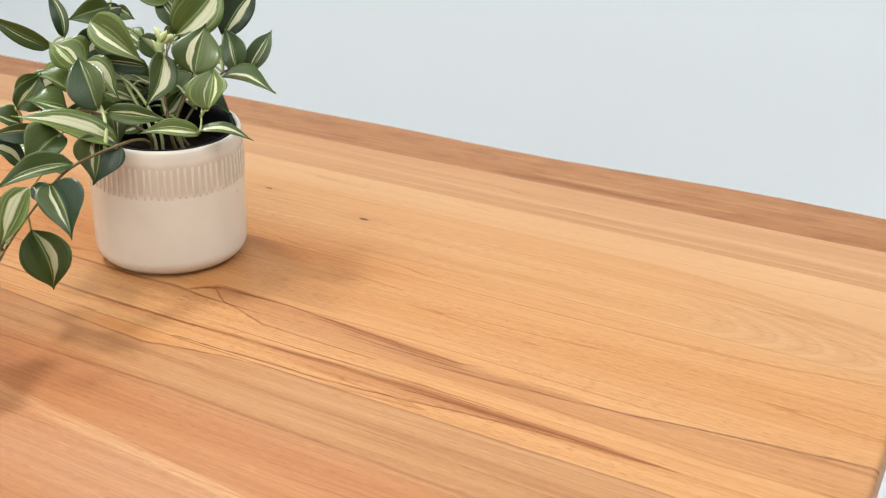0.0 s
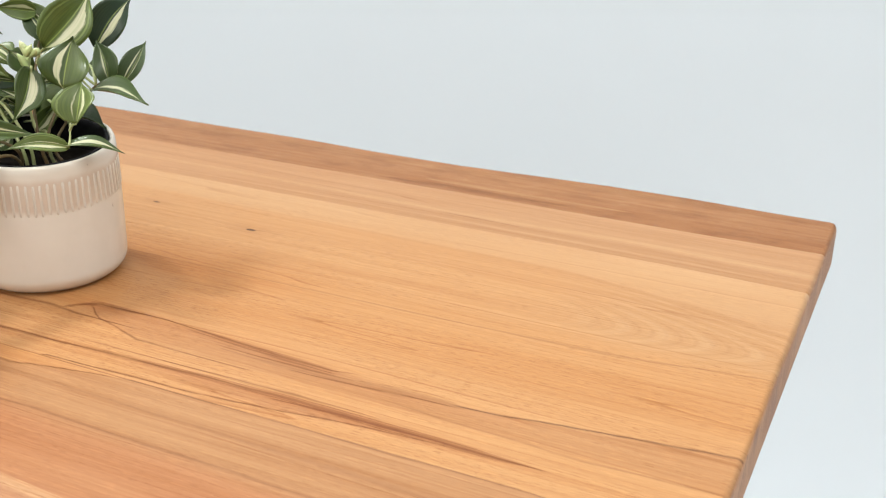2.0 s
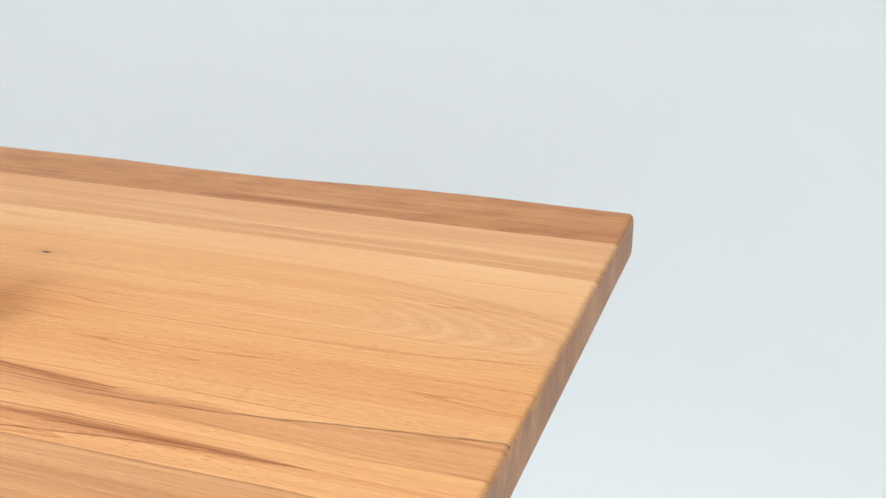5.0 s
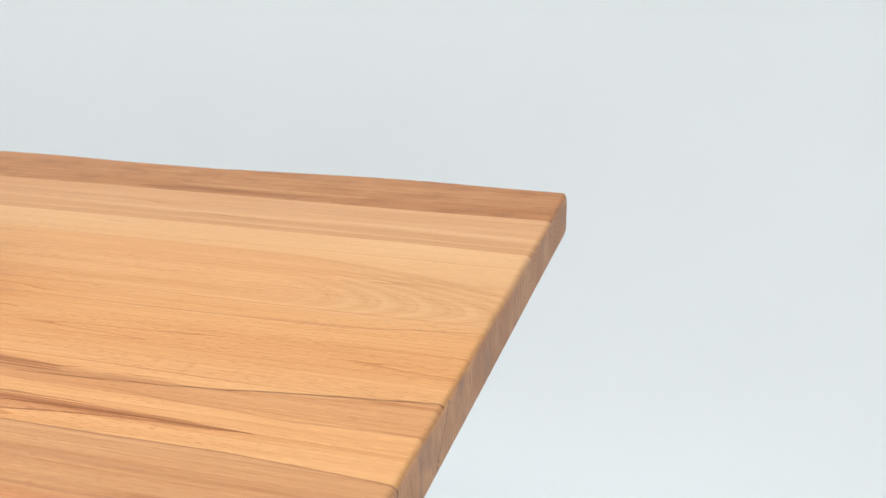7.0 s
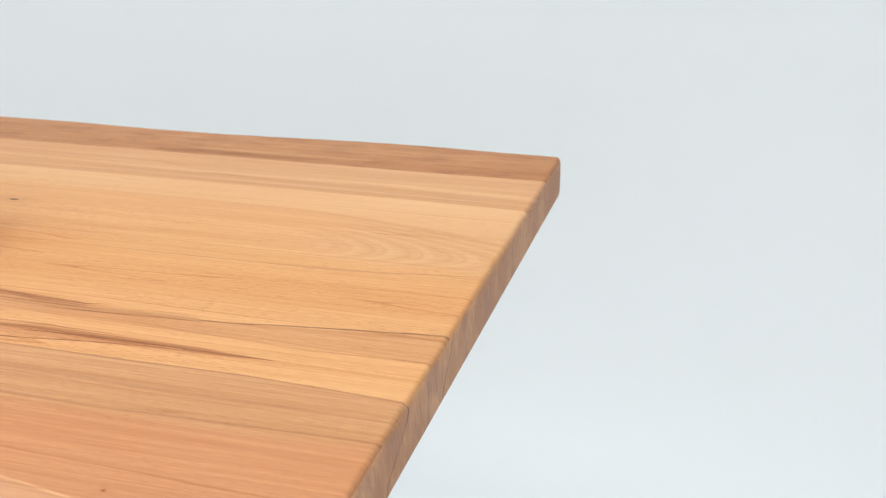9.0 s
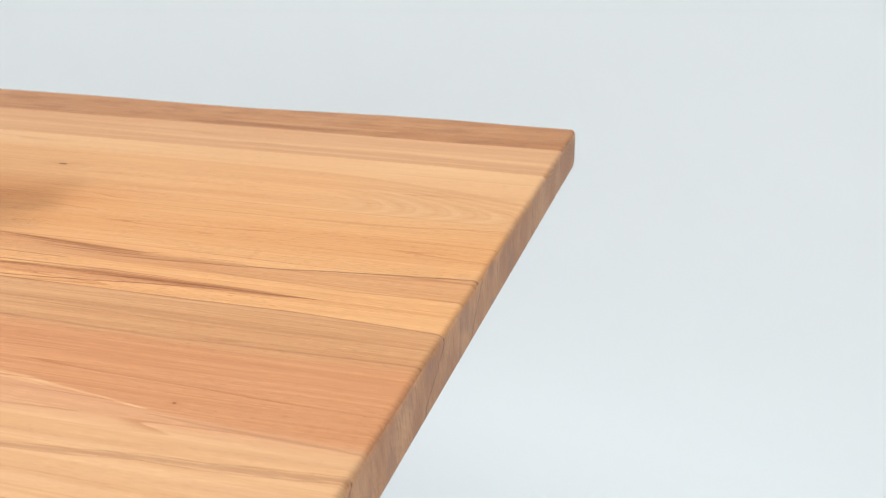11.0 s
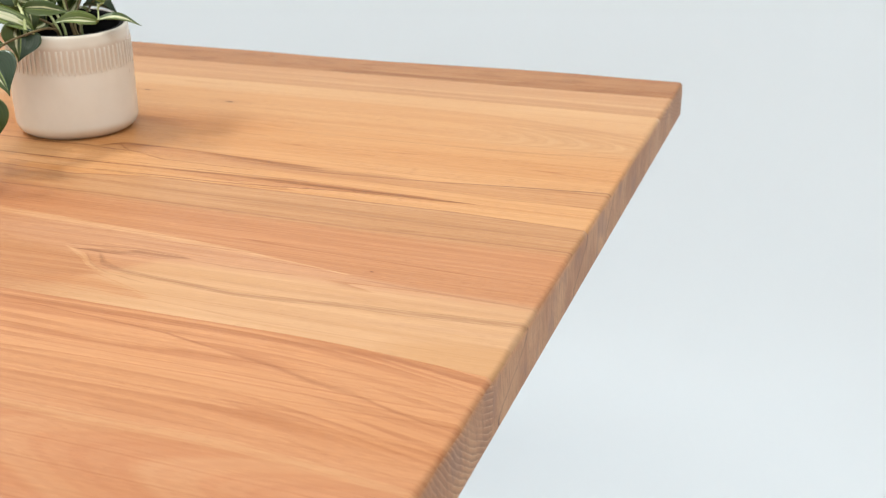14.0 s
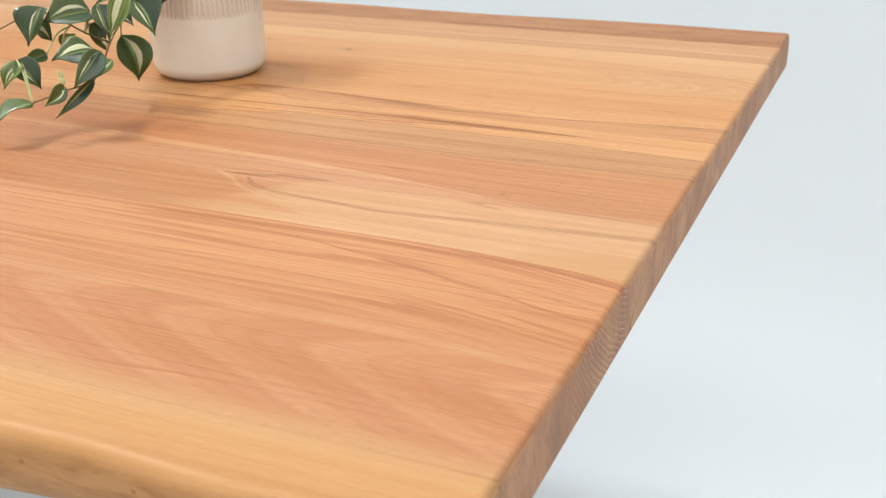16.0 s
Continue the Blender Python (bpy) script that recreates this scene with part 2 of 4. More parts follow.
def wood_wide():
    """The wide board: arches near the far side, dark mineral lines near the other."""
    w = Wood("wood_wide_board").set_out(3.0)
    c = w.mix(w.lines(0.008), (0.660, 0.357, 0.157), (0.608, 0.311, 0.131))
    _, _, thin = w.arches(0.214, 6.0, 0.055, 0.0105, 1.0, 0.55, under=1.25)
    _, pale, bands = w.arches(0.214, 6.0, 0.055, 0.031, 1.0, 0.55, under=1.25)
    zone = w.math("MULTIPLY", w.smooth(w.x, -0.19, -0.085, 0.12, 1.0), w.math("MULTIPLY", w.smooth(w.y, 0.178, 0.200), w.smooth(w.y, 0.262, 0.300, 1, 0)))
    c = w.mix(w.math("MULTIPLY", zone, 0.75), c, (0.62, 0.35, 0.165))
    c = w.mix(w.math("MULTIPLY", w.math("MULTIPLY", w.smooth(bands, 0.3, 0.9), zone), 0.26), c, (0.53, 0.265, 0.11))
    c = w.mix(w.math("MULTIPLY", w.math("MULTIPLY", w.smooth(thin, 0.55, 0.95), zone), 0.28), c, (0.48, 0.235, 0.10))
    c = w.mix(w.math("MULTIPLY", w.math("MULTIPLY", pale, zone), 0.26), c, (0.70, 0.43, 0.23))
    flat = w.math("SUBTRACT", 1.0, w.below([(-1.7, 0.290), (-0.7, 0.296), (-0.23, 0.2915), (-0.174, 0.2895), (-0.12, 0.281), (-0.06, 0.270), (0.0, 0.2515)], 0.0016))
    c = w.mix(w.math("MULTIPLY", flat, 0.75), c, w.mix(w.smooth(w.y, 0.28, 0.335), (0.655, 0.375, 0.182), (0.685, 0.405, 0.205)))
    warm = w.math("MULTIPLY", w.smooth(w.y, 0.085, 0.12), w.smooth(w.y, 0.17, 0.21, 1, 0))
    c = w.mix(w.math("MULTIPLY", warm, 0.5), c, (0.62, 0.312, 0.124))
    edge = w.streak([(-0.5, 0.2925, 0.001), (-0.23, 0.2895, 0.002), (-0.174, 0.2875, 0.002), (-0.12, 0.279, 0.002), (-0.06, 0.268, 0.002), (0.0, 0.2495, 0.002)])
    c = w.mix(w.math("MULTIPLY", edge, 0.38), c, (0.50, 0.245, 0.105))
    c = w.mix(w.math("MULTIPLY", w.streak([(-0.75, 0.170, 0.0006), (-0.23, 0.170, 0.0012), (-0.1, 0.173, 0.0014), (0.0, 0.186, 0.0008)]), 0.5), c, (0.36, 0.16, 0.062))
    # stain in the wedge
    wedge = w.math("MULTIPLY", w.below([(-0.47, 0.078), (-0.39, 0.083), (-0.24, 0.072), (-0.16, 0.068), (0.0, 0.088)], 0.002), w.smooth(w.x, -0.47, -0.44))
    wedge = w.math("MULTIPLY", wedge, w.below([(-0.47, 0.08), (-0.44, 0.066), (-0.39, 0.052), (-0.30, 0.050), (0.0, 0.050)], 0.004))
    wedge2 = w.math("SUBTRACT", w.below([(-0.47, 0.078), (-0.39, 0.083), (-0.24, 0.072), (-0.16, 0.068), (0.0, 0.088)], 0.002), wedge)
    c = w.mix(w.math("MULTIPLY", w.math("MAXIMUM", wedge2, 0.0), w.math("MULTIPLY", w.smooth(w.x, -0.47, -0.44), w.smooth(w.x, -0.02, 0.02, 0.5, 0.35))), c, (0.46, 0.215, 0.095))
    S = w.streak
    band = w.math("SUBTRACT", w.below([(-0.44, 0.0245), (-0.354, 0.028), (-0.267, 0.032), (-0.21, 0.033), (-0.152, 0.031), (-0.09, 0.0278)], 0.0006), w.below([(-0.44, 0.024), (-0.37, 0.022), (-0.311, 0.018), (-0.26, 0.0165), (-0.20, 0.023), (-0.15, 0.026), (-0.09, 0.0276)], 0.002))
    band = w.math("MULTIPLY", w.math("MAXIMUM", band, 0.0), w.smooth(w.tuft, -0.6, 0.5, 0.25, 0.60))
    c = w.mix(w.math("MULTIPLY", band, w.smooth(w.x, -0.40, -0.30)), c, (0.44, 0.185, 0.085))
    for pts, k in (([(-0.46, 0.076, 0.002), (-0.40, 0.072, 0.010), (-0.30, 0.066, 0.011), (-0.20, 0.062, 0.010), (-0.12, 0.066, 0.004)], 0.30), ([(-0.42, 0.024, 0.002), (-0.30, 0.029, 0.006), (-0.20, 0.031, 0.007), (-0.11, 0.029, 0.002)], 0.30)):
        c = w.mix(w.math("MULTIPLY", S(pts), k), c, (0.48, 0.205, 0.082))
    for pts, k, tone in (
        ([(-0.463, 0.072, 0.0012), (-0.452, 0.081, 0.0016), (-0.442, 0.081, 0.001), (-0.393, 0.083, 0.0009), (-0.345, 0.078, 0.0012), (-0.297, 0.074, 0.0016), (-0.253, 0.072, 0.0012), (-0.238, 0.0745, 0.0004)], 0.85, DARK),
        ([(-0.345, 0.071, 0.001), (-0.31, 0.069, 0.0045), (-0.27, 0.069, 0.004), (-0.245, 0.070, 0.001)], 0.32, (0.35, 0.130, 0.052)),
        ([(-0.453, 0.078, 0.0012), (-0.438, 0.065, 0.001), (-0.414, 0.058, 0.001), (-0.391, 0.050, 0.0012), (-0.35, 0.0495, 0.001), (-0.30, 0.049, 0.0007)], 0.65, DARK),
        ([(-0.335, 0.065, 0.0006), (-0.29, 0.063, 0.0016), (-0.25, 0.063, 0.0016), (-0.21, 0.068, 0.003), (-0.185, 0.070, 0.004), (-0.161, 0.067, 0.0008)], 0.48, (0.29, 0.120, 0.052)),
        ([(-0.166, 0.068, 0.0008), (-0.135, 0.070, 0.0011), (-0.102, 0.076, 0.0011), (-0.036, 0.083, 0.0011), (0.004, 0.088, 0.0012)], 0.8, (0.17, 0.066, 0.036)),
        ([(-0.80, 0.070, 0.001), (-0.505, 0.064, 0.0014), (-0.480, 0.066, 0.0014), (-0.451, 0.063, 0.0011), (-0.402, 0.062, 0.0004)], 0.7, DARK),
        ([(-0.80, 0.030, 0.001), (-0.494, 0.024, 0.0013), (-0.44, 0.0245, 0.0012), (-0.394, 0.0265, 0.0013), (-0.354, 0.028, 0.0014), (-0.31, 0.0295, 0.0017), (-0.267, 0.0305, 0.0018), (-0.23, 0.0297, 0.0023), (-0.19, 0.0287, 0.0026), (-0.152, 0.0285, 0.0021), (-0.118, 0.0278, 0.0015), (-0.093, 0.0277, 0.0003)], 0.85, DARK),
        ([(-0.27, 0.026, 0.0005), (-0.227, 0.0275, 0.0012), (-0.185, 0.028, 0.0012), (-0.15, 0.0285, 0.0004)], 0.8, DARK),
        ([(-0.437, 0.004, 0.0007), (-0.427, 0.007, 0.0009), (-0.398, 0.0078, 0.0009), (-0.365, 0.009, 0.0010), (-0.311, 0.0105, 0.0011), (-0.287, 0.013, 0.0011), (-0.26, 0.016, 0.0010), (-0.226, 0.0203, 0.0010), (-0.198, 0.0232, 0.0009), (-0.16, 0.0255, 0.0004)], 0.8, DARK),
        ([(-0.21, 0.055, 0.0005), (-0.16, 0.051, 0.001), (-0.08, 0.046, 0.0012), (0.004, 0.049, 0.0012)], 0.45, (0.32, 0.14, 0.06)),
    ):
        c = w.mix(w.math("MULTIPLY", S(pts), k), c, tone)
    for pts in (
        [(-0.37, 0.0775, 0.0003), (-0.33, 0.0735, 0.0011), (-0.29, 0.0705, 0.0013), (-0.25, 0.0688, 0.0004)],
        [(-0.34, 0.0680, 0.0003), (-0.30, 0.0668, 0.0010), (-0.265, 0.0662, 0.0012), (-0.235, 0.0668, 0.0003)],
        [(-0.28, 0.0600, 0.0003), (-0.235, 0.0625, 0.0010), (-0.20, 0.0645, 0.0014), (-0.165, 0.0662, 0.0004)],
        [(-0.42, 0.0345, 0.0003), (-0.34, 0.0345, 0.0008), (-0.26, 0.0358, 0.0012), (-0.20, 0.0345, 0.0004)],
    ):
        c = w.mix(w.math("MULTIPLY", S(pts), 0.7), c, DARK)
    c = w.mix(w.math("MULTIPLY", S([(-0.470, 0.066, 0.0012), (-0.462, 0.073, 0.0022), (-0.454, 0.0805, 0.0026), (-0.440, 0.0815, 0.0018), (-0.40, 0.083, 0.0010)]), 0.8), c, DARK)
    for px, py, rx, ry in ((-0.437, 0.249, 0.0058, 0.0022), (-0.549, 0.267, 0.0046, 0.0015)):
        c = w.mix(w.math("MULTIPLY", w.spot(px, py, rx * 7, ry * 7, 0.0), 0.35), c, (0.44, 0.20, 0.08))
        c = w.mix(w.spot(px, py, rx, ry), c, (0.045, 0.018, 0.012))
    # the pot's warm shade, painted into the colour of the board beside it
    pot_shade = w.math("MULTIPLY", w.smooth(w.y, 0.04, 0.09), w.smooth(w.y, 0.15, 0.22, 1, 0))
    c = w.amber(c, -0.44, -0.27, w.math("MULTIPLY_ADD", pot_shade, 0.6, w.smooth(w.y, 0.16, 0.22, 0.35, 0.0)))
    pale = w.math("MULTIPLY", w.smooth(w.y, 0.235, 0.275), 0.75)
    return w.done(c, 0.55, calm=w.math("MAXIMUM", w.math("MAXIMUM", pale, 0.28), w.math("MULTIPLY", zone, 0.6)))


def wood_swirl():
    """The board with the pale sapwood tongue and a grey-brown arch."""
    w = Wood("wood_swirl_board").set_out(4.0)
    c = w.mix(w.lines(0.007), (0.545, 0.290, 0.136), (0.475, 0.236, 0.107))
    c = w.mix(w.below([(-1.7, -0.05), (-0.4, -0.050), (-0.1, -0.056), (0.01, -0.052)], 0.010), c, w.mix(w.lines(0.006), (0.545, 0.258, 0.120), (0.485, 0.216, 0.098)))
    c = w.mix(w.math("MULTIPLY", w.streak([(-0.7, -0.055, 0.001), (-0.464, -0.049, 0.0012), (-0.39, -0.046, 0.0012), (-0.295, -0.048, 0.0013), (-0.17, -0.050, 0.0012), (-0.04, -0.0465, 0.0012), (0.004, -0.046, 0.001)]), 0.6), c, (0.30, 0.125, 0.06))
    c = w.mix(w.math("MULTIPLY", w.streak([(-0.4, -0.018, 0.0008), (-0.2, -0.022, 0.0016), (0.0, -0.024, 0.0012)]), 0.35), c, (0.32, 0.14, 0.065))
    edge = [(-1.2, -0.09), (-0.49, -0.095), (-0.38, -0.104), (-0.30, -0.110), (-0.22, -0.118), (-0.17, -0.127), (-0.085, -0.137), (0.01, -0.141)]
    c = w.mix(w.math("MULTIPLY", w.below(edge, 0.003), 0.85), c, w.mix(w.lines(0.007), (0.52, 0.262, 0.140), (0.585, 0.308, 0.160)))
    left = w.math("MULTIPLY", w.below([(-1.2, -0.145), (-0.40, -0.145), (-0.31, -0.160), (-0.25, -0.195), (0.0, -0.24)], 0.014), w.smooth(w.x, -0.31, -0.215, 1, 0))
    c = w.mix(w.math("MULTIPLY", left, 0.9), c, w.mix(w.lines(0.008), (0.535, 0.262, 0.122), (0.47, 0.210, 0.094)))
    sap = w.below([(-0.42, -0.235), (-0.36, -0.219), (-0.31, -0.205), (-0.285, -0.178), (-0.262, -0.152), (-0.2, -0.149), (-0.1, -0.148), (0.01, -0.144)], 0.010)
    sap = w.math("MULTIPLY", sap, w.smooth(w.x, -0.37, -0.25))
    c = w.mix(w.math("MULTIPLY", sap, 0.82), c, w.mix(w.lines(0.008), (0.585, 0.335, 0.165), (0.65, 0.390, 0.205)))
    c = w.mix(w.math("MULTIPLY", w.streak([(-0.33, -0.203, 0.001), (-0.29, -0.198, 0.010), (-0.255, -0.205, 0.006), (-0.235, -0.208, 0.001)]), 0.8), c, (0.52, 0.225, 0.095))
    near = w.math("MULTIPLY", w.below([(-0.12, -0.24), (-0.07, -0.212), (0.01, -0.20)], 0.006), w.smooth(w.x, -0.09, -0.05))
    c = w.mix(w.math("MULTIPLY", near, 0.7), c, (0.56, 0.30, 0.135))
    upper = w.math("SUBTRACT", 1.0, w.below([(-1.0, 0.003), (-0.70, 0.0022), (-0.557, -0.004), (-0.470, -0.0085), (-0.440, -0.0100), (-0.430, -0.0070), (-0.405, -0.0020), (-0.37, 0.0035), (-0.33, 0.012), (0.0, 0.016)], 0.0006))
    c = w.mix(upper, c, w.mix(w.lines(0.008), (0.660, 0.357, 0.157), (0.608, 0.311, 0.131)))
    GREY = (0.34, 0.158, 0.080)
    for pts, k, tone in (
        ([(-0.8, 0.0050, 0.0005), (-0.30, 0.0052, 0.0006), (-0.1, 0.0050, 0.0007), (-0.04, 0.0018, 0.0007), (0.002, -0.0012, 0.0006)], 0.6, (0.24, 0.10, 0.05)),
        ([(-1.0, 0.003, 0.0006), (-0.70, 0.0022, 0.0007), (-0.557, -0.004, 0.0009), (-0.470, -0.0085, 0.0011), (-0.440, -0.0100, 0.0012), (-0.430, -0.0070, 0.0012), (-0.405, -0.0020, 0.0010), (-0.37, 0.0035, 0.0006)], 0.7, DARK),
        ([(-1.2, -0.09, 0.002), (-0.487, -0.095, 0.0024), (-0.38, -0.104, 0.0022), (-0.30, -0.110, 0.002), (-0.22, -0.118, 0.0014), (-0.13, -0.132, 0.0008)], 0.75, CREAM),
        ([(-0.597, -0.098, 0.0014), (-0.38, -0.1075, 0.0014), (-0.30, -0.1135, 0.0012), (-0.2, -0.124, 0.0006)], 0.5, CREAM),
        ([(-0.332, -0.152, 0.0005), (-0.311, -0.150, 0.002), (-0.297, -0.149, 0.0022), (-0.283, -0.143, 0.0034), (-0.263, -0.144, 0.0030), (-0.245, -0.142, 0.0008)], 0.85, (0.28, 0.115, 0.055)),
        ([(-0.309, -0.152, 0.0012), (-0.300, -0.166, 0.0020), (-0.28, -0.175, 0.0018), (-0.256, -0.178, 0.0018), (-0.187, -0.184, 0.002), (-0.147, -0.181, 0.0022), (-0.109, -0.176, 0.0022), (-0.071, -0.175, 0.003), (-0.034, -0.171, 0.003), (0.004, -0.167, 0.0024)], 0.75, (0.31, 0.138, 0.068)),
        ([(-0.34, -0.150, 0.0008), (-0.32, -0.160, 0.002), (-0.30, -0.176, 0.002), (-0.27, -0.186, 0.001)], 0.6, CREAM),
        ([(-0.345, -0.146, 0.0006), (-0.315, -0.142, 0.0012), (-0.285, -0.138, 0.0010), (-0.25, -0.139, 0.0004)], 0.5, GREY),
        ([(-0.318, -0.156, 0.0006), (-0.306, -0.170, 0.0012), (-0.285, -0.182, 0.0012), (-0.25, -0.188, 0.0006)], 0.4, GREY),
        ([(-0.26, -0.143, 0.0006), (-0.21, -0.147, 0.0013), (-0.165, -0.144, 0.0008)], 0.5, GREY),
        ([(-0.25, -0.160, 0.001), (-0.21, -0.163, 0.006), (-0.16, -0.164, 0.001)], 0.3, (0.57, 0.34, 0.16)),
        ([(-0.22, -0.168, 0.0006), (-0.16, -0.170, 0.0022), (-0.09, -0.162, 0.0026), (0.0, -0.156, 0.002)], 0.35, (0.46, 0.24, 0.13)),
        ([(-0.10, -0.196, 0.0006), (-0.06, -0.190, 0.003), (0.0, -0.184, 0.003)], 0.35, (0.46, 0.24, 0.13)),
        ([(-0.20, -0.205, 0.0008), (-0.15, -0.200, 0.004), (-0.10, -0.204, 0.001)], 0.25, (0.50, 0.26, 0.14)),
        ([(-0.13, -0.136, 0.0006), (-0.085, -0.1395, 0.0012), (0.0, -0.144, 0.0012)], 0.45, GREY),
    ):
        c = w.mix(w.math("MULTIPLY", w.streak(pts), k), c, tone)
    c = w.mix(w.math("MULTIPLY", w.spot(-0.119, -0.122, 0.009, 0.004, 0.0), 0.4), c, (0.42, 0.15, 0.06))
    c = w.mix(w.math("MULTIPLY", w.spot(-0.119, -0.122, 0.0018, 0.0012), 0.85), c, (0.20, 0.065, 0.03))
    # warm shade painted in under the trailing leaves, over the board's own tone
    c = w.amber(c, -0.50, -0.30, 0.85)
    return w.done(c, 0.35, calm=w.math("MULTIPLY_ADD", sap, 0.45, 0.3))


def wood_red():
    """The reddish board: brown lines, then arches with their tips away from the end."""
    w = Wood("wood_red_board").set_out(5.0)
    c = w.mix(w.smooth(w.y, -0.36, -0.30), (0.575, 0.275, 0.132), (0.60, 0.290, 0.135))
    bend = w.math("MULTIPLY", w.math("POWER", w.smooth(w.x, -0.22, 0.06), 2.0), 0.035)
    y = w.math("ADD", w.math("MULTIPLY_ADD", w.wavy, 0.3, w.y), bend)
    drift = w.noise(w.add("ShaderNodeCombineXYZ", {0: w.math("MULTIPLY", w.x, 1.3), 1: w.math("MULTIPLY", y, 34.0), 2: 31.0}).outputs[0], 1, 2, 0.55)
    rings = w.math("FRACT", w.math("MULTIPLY_ADD", drift, 7.0, w.math("DIVIDE", y, 0.021)))
    fade = w.smooth(w.noise(w.stretch(w.here, 4, 60, 7, 37.0), 1, 3, 0.6), 0.32, 0.62, 0.15, 1.0)
    upper = w.smooth(w.y, -0.350, -0.315)
    k = w.math("MULTIPLY", fade, w.math("MULTIPLY_ADD", upper, 0.52, 0.08))
    c = w.mix(w.math("MULTIPLY", w.math("MULTIPLY", w.smooth(rings, 0.25, 0.92), w.smooth(rings, 0.93, 1.0, 1, 0)), k), c, (0.41, 0.150, 0.062))
    n2 = w.noise(w.add("ShaderNodeCombineXYZ", {0: w.math("MULTIPLY", w.x, 1.6), 1: w.math("DIVIDE", y, 0.0034), 2: 9.0}).outputs[0], 1, 2, 0.6)
    c = w.mix(w.math("MULTIPLY", w.smooth(n2, 0.50, 0.66), w.math("MULTIPLY_ADD", upper, 0.22, 0.10)), c, (0.43, 0.175, 0.076))
    zone = w.math("MULTIPLY", w.smooth(w.y, -0.335, -0.355), w.smooth(w.y, -0.446, -0.425))
    _, pale, broad = w.arches(-0.380, 3.2, 0.014, 0.098, -1.0, 0.8, drift=-0.06, under=0.9)
    _, _, thin = w.arches(-0.380, 3.2, 0.014, 0.0245, -1.0, 0.8, drift=-0.06, under=0.9)
    c = w.mix(w.math("MULTIPLY", w.math("MULTIPLY", w.smooth(broad, 0.1, 0.95), zone), 0.42), c, (0.52, 0.225, 0.108))
    c = w.mix(w.math("MULTIPLY", w.math("MULTIPLY", w.math("MULTIPLY", w.smooth(thin, 0.35, 1.0), zone), w.math("MULTIPLY_ADD", fade, 0.5, 0.5)), 0.34), c, (0.50, 0.200, 0.092))
    c = w.mix(w.math("MULTIPLY", w.math("MULTIPLY", pale, zone), 0.26), c, (0.65, 0.37, 0.20))
    c = w.mix(w.math("MULTIPLY", w.below([(-1.7, -0.43), (-0.25, -0.432), (-0.1, -0.436), (0.01, -0.438)], 0.010), 0.8), c, (0.61, 0.345, 0.165))
    c = w.mix(w.math("MULTIPLY", w.streak([(-0.9, -0.344, 0.002), (-0.28, -0.346, 0.003), (-0.1, -0.342, 0.003), (0.0, -0.352, 0.002)]), 0.4), c, CREAM)
    for pts, k in (
        ([(-0.30, -0.238, 0.0006), (-0.2, -0.246, 0.0009), (-0.147, -0.257, 0.0013), (-0.12, -0.262, 0.0014), (-0.089, -0.272, 0.0015), (-0.067, -0.276, 0.0014), (-0.037, -0.287, 0.0011), (0.0, -0.296, 0.0006)], 0.5),
        ([(-0.6, -0.238, 0.001), (-0.3, -0.233, 0.0018), (-0.06, -0.2335, 0.002), (0.003, -0.244, 0.002)], 0.45),
    ):
        c = w.mix(w.math("MULTIPLY", w.streak(pts), k), c, (0.33, 0.115, 0.05))
    return w.done(c, 0.3, calm=0.55)


def wood_near():
    """The amber near board with its live edge."""
    w = Wood("wood_near_board").set_out(6.0)
    c = w.mix(w.lines(0.010), (0.635, 0.350, 0.152), (0.600, 0.315, 0.130))
    c = w.mix(w.smooth(w.y, -0.462, -0.447, 0, 0.55), c, (0.62, 0.36, 0.18))
    side = w.smooth(w.z, 0.758, 0.748)
    bark = w.noise(w.stretch(w.here, 26, 60, 110, 3.0), 1, 4, 0.65)
    c = w.mix(w.math("MULTIPLY", w.smooth(bark, 0.42, 0.7), w.math("MULTIPLY", side, 0.65)), c, (0.38, 0.165, 0.055))
    for px, pz in ((-0.238, 0.752), (-0.212, 0.746), (-0.15, 0.746)):
        dx = w.math("DIVIDE", w.math("SUBTRACT", w.x, px), 0.0022)
        dz = w.math("DIVIDE", w.math("SUBTRACT", w.z, pz), 0.0018)
        r = w.math("SQRT", w.math("ADD", w.math("MULTIPLY", dx, dx), w.math("MULTIPLY", dz, dz)))
        c = w.mix(w.smooth(r, 0.2, 1.0, 0.6, 0), c, (0.20, 0.08, 0.03))
    return w.done(c, 0.25, calm=0.75)


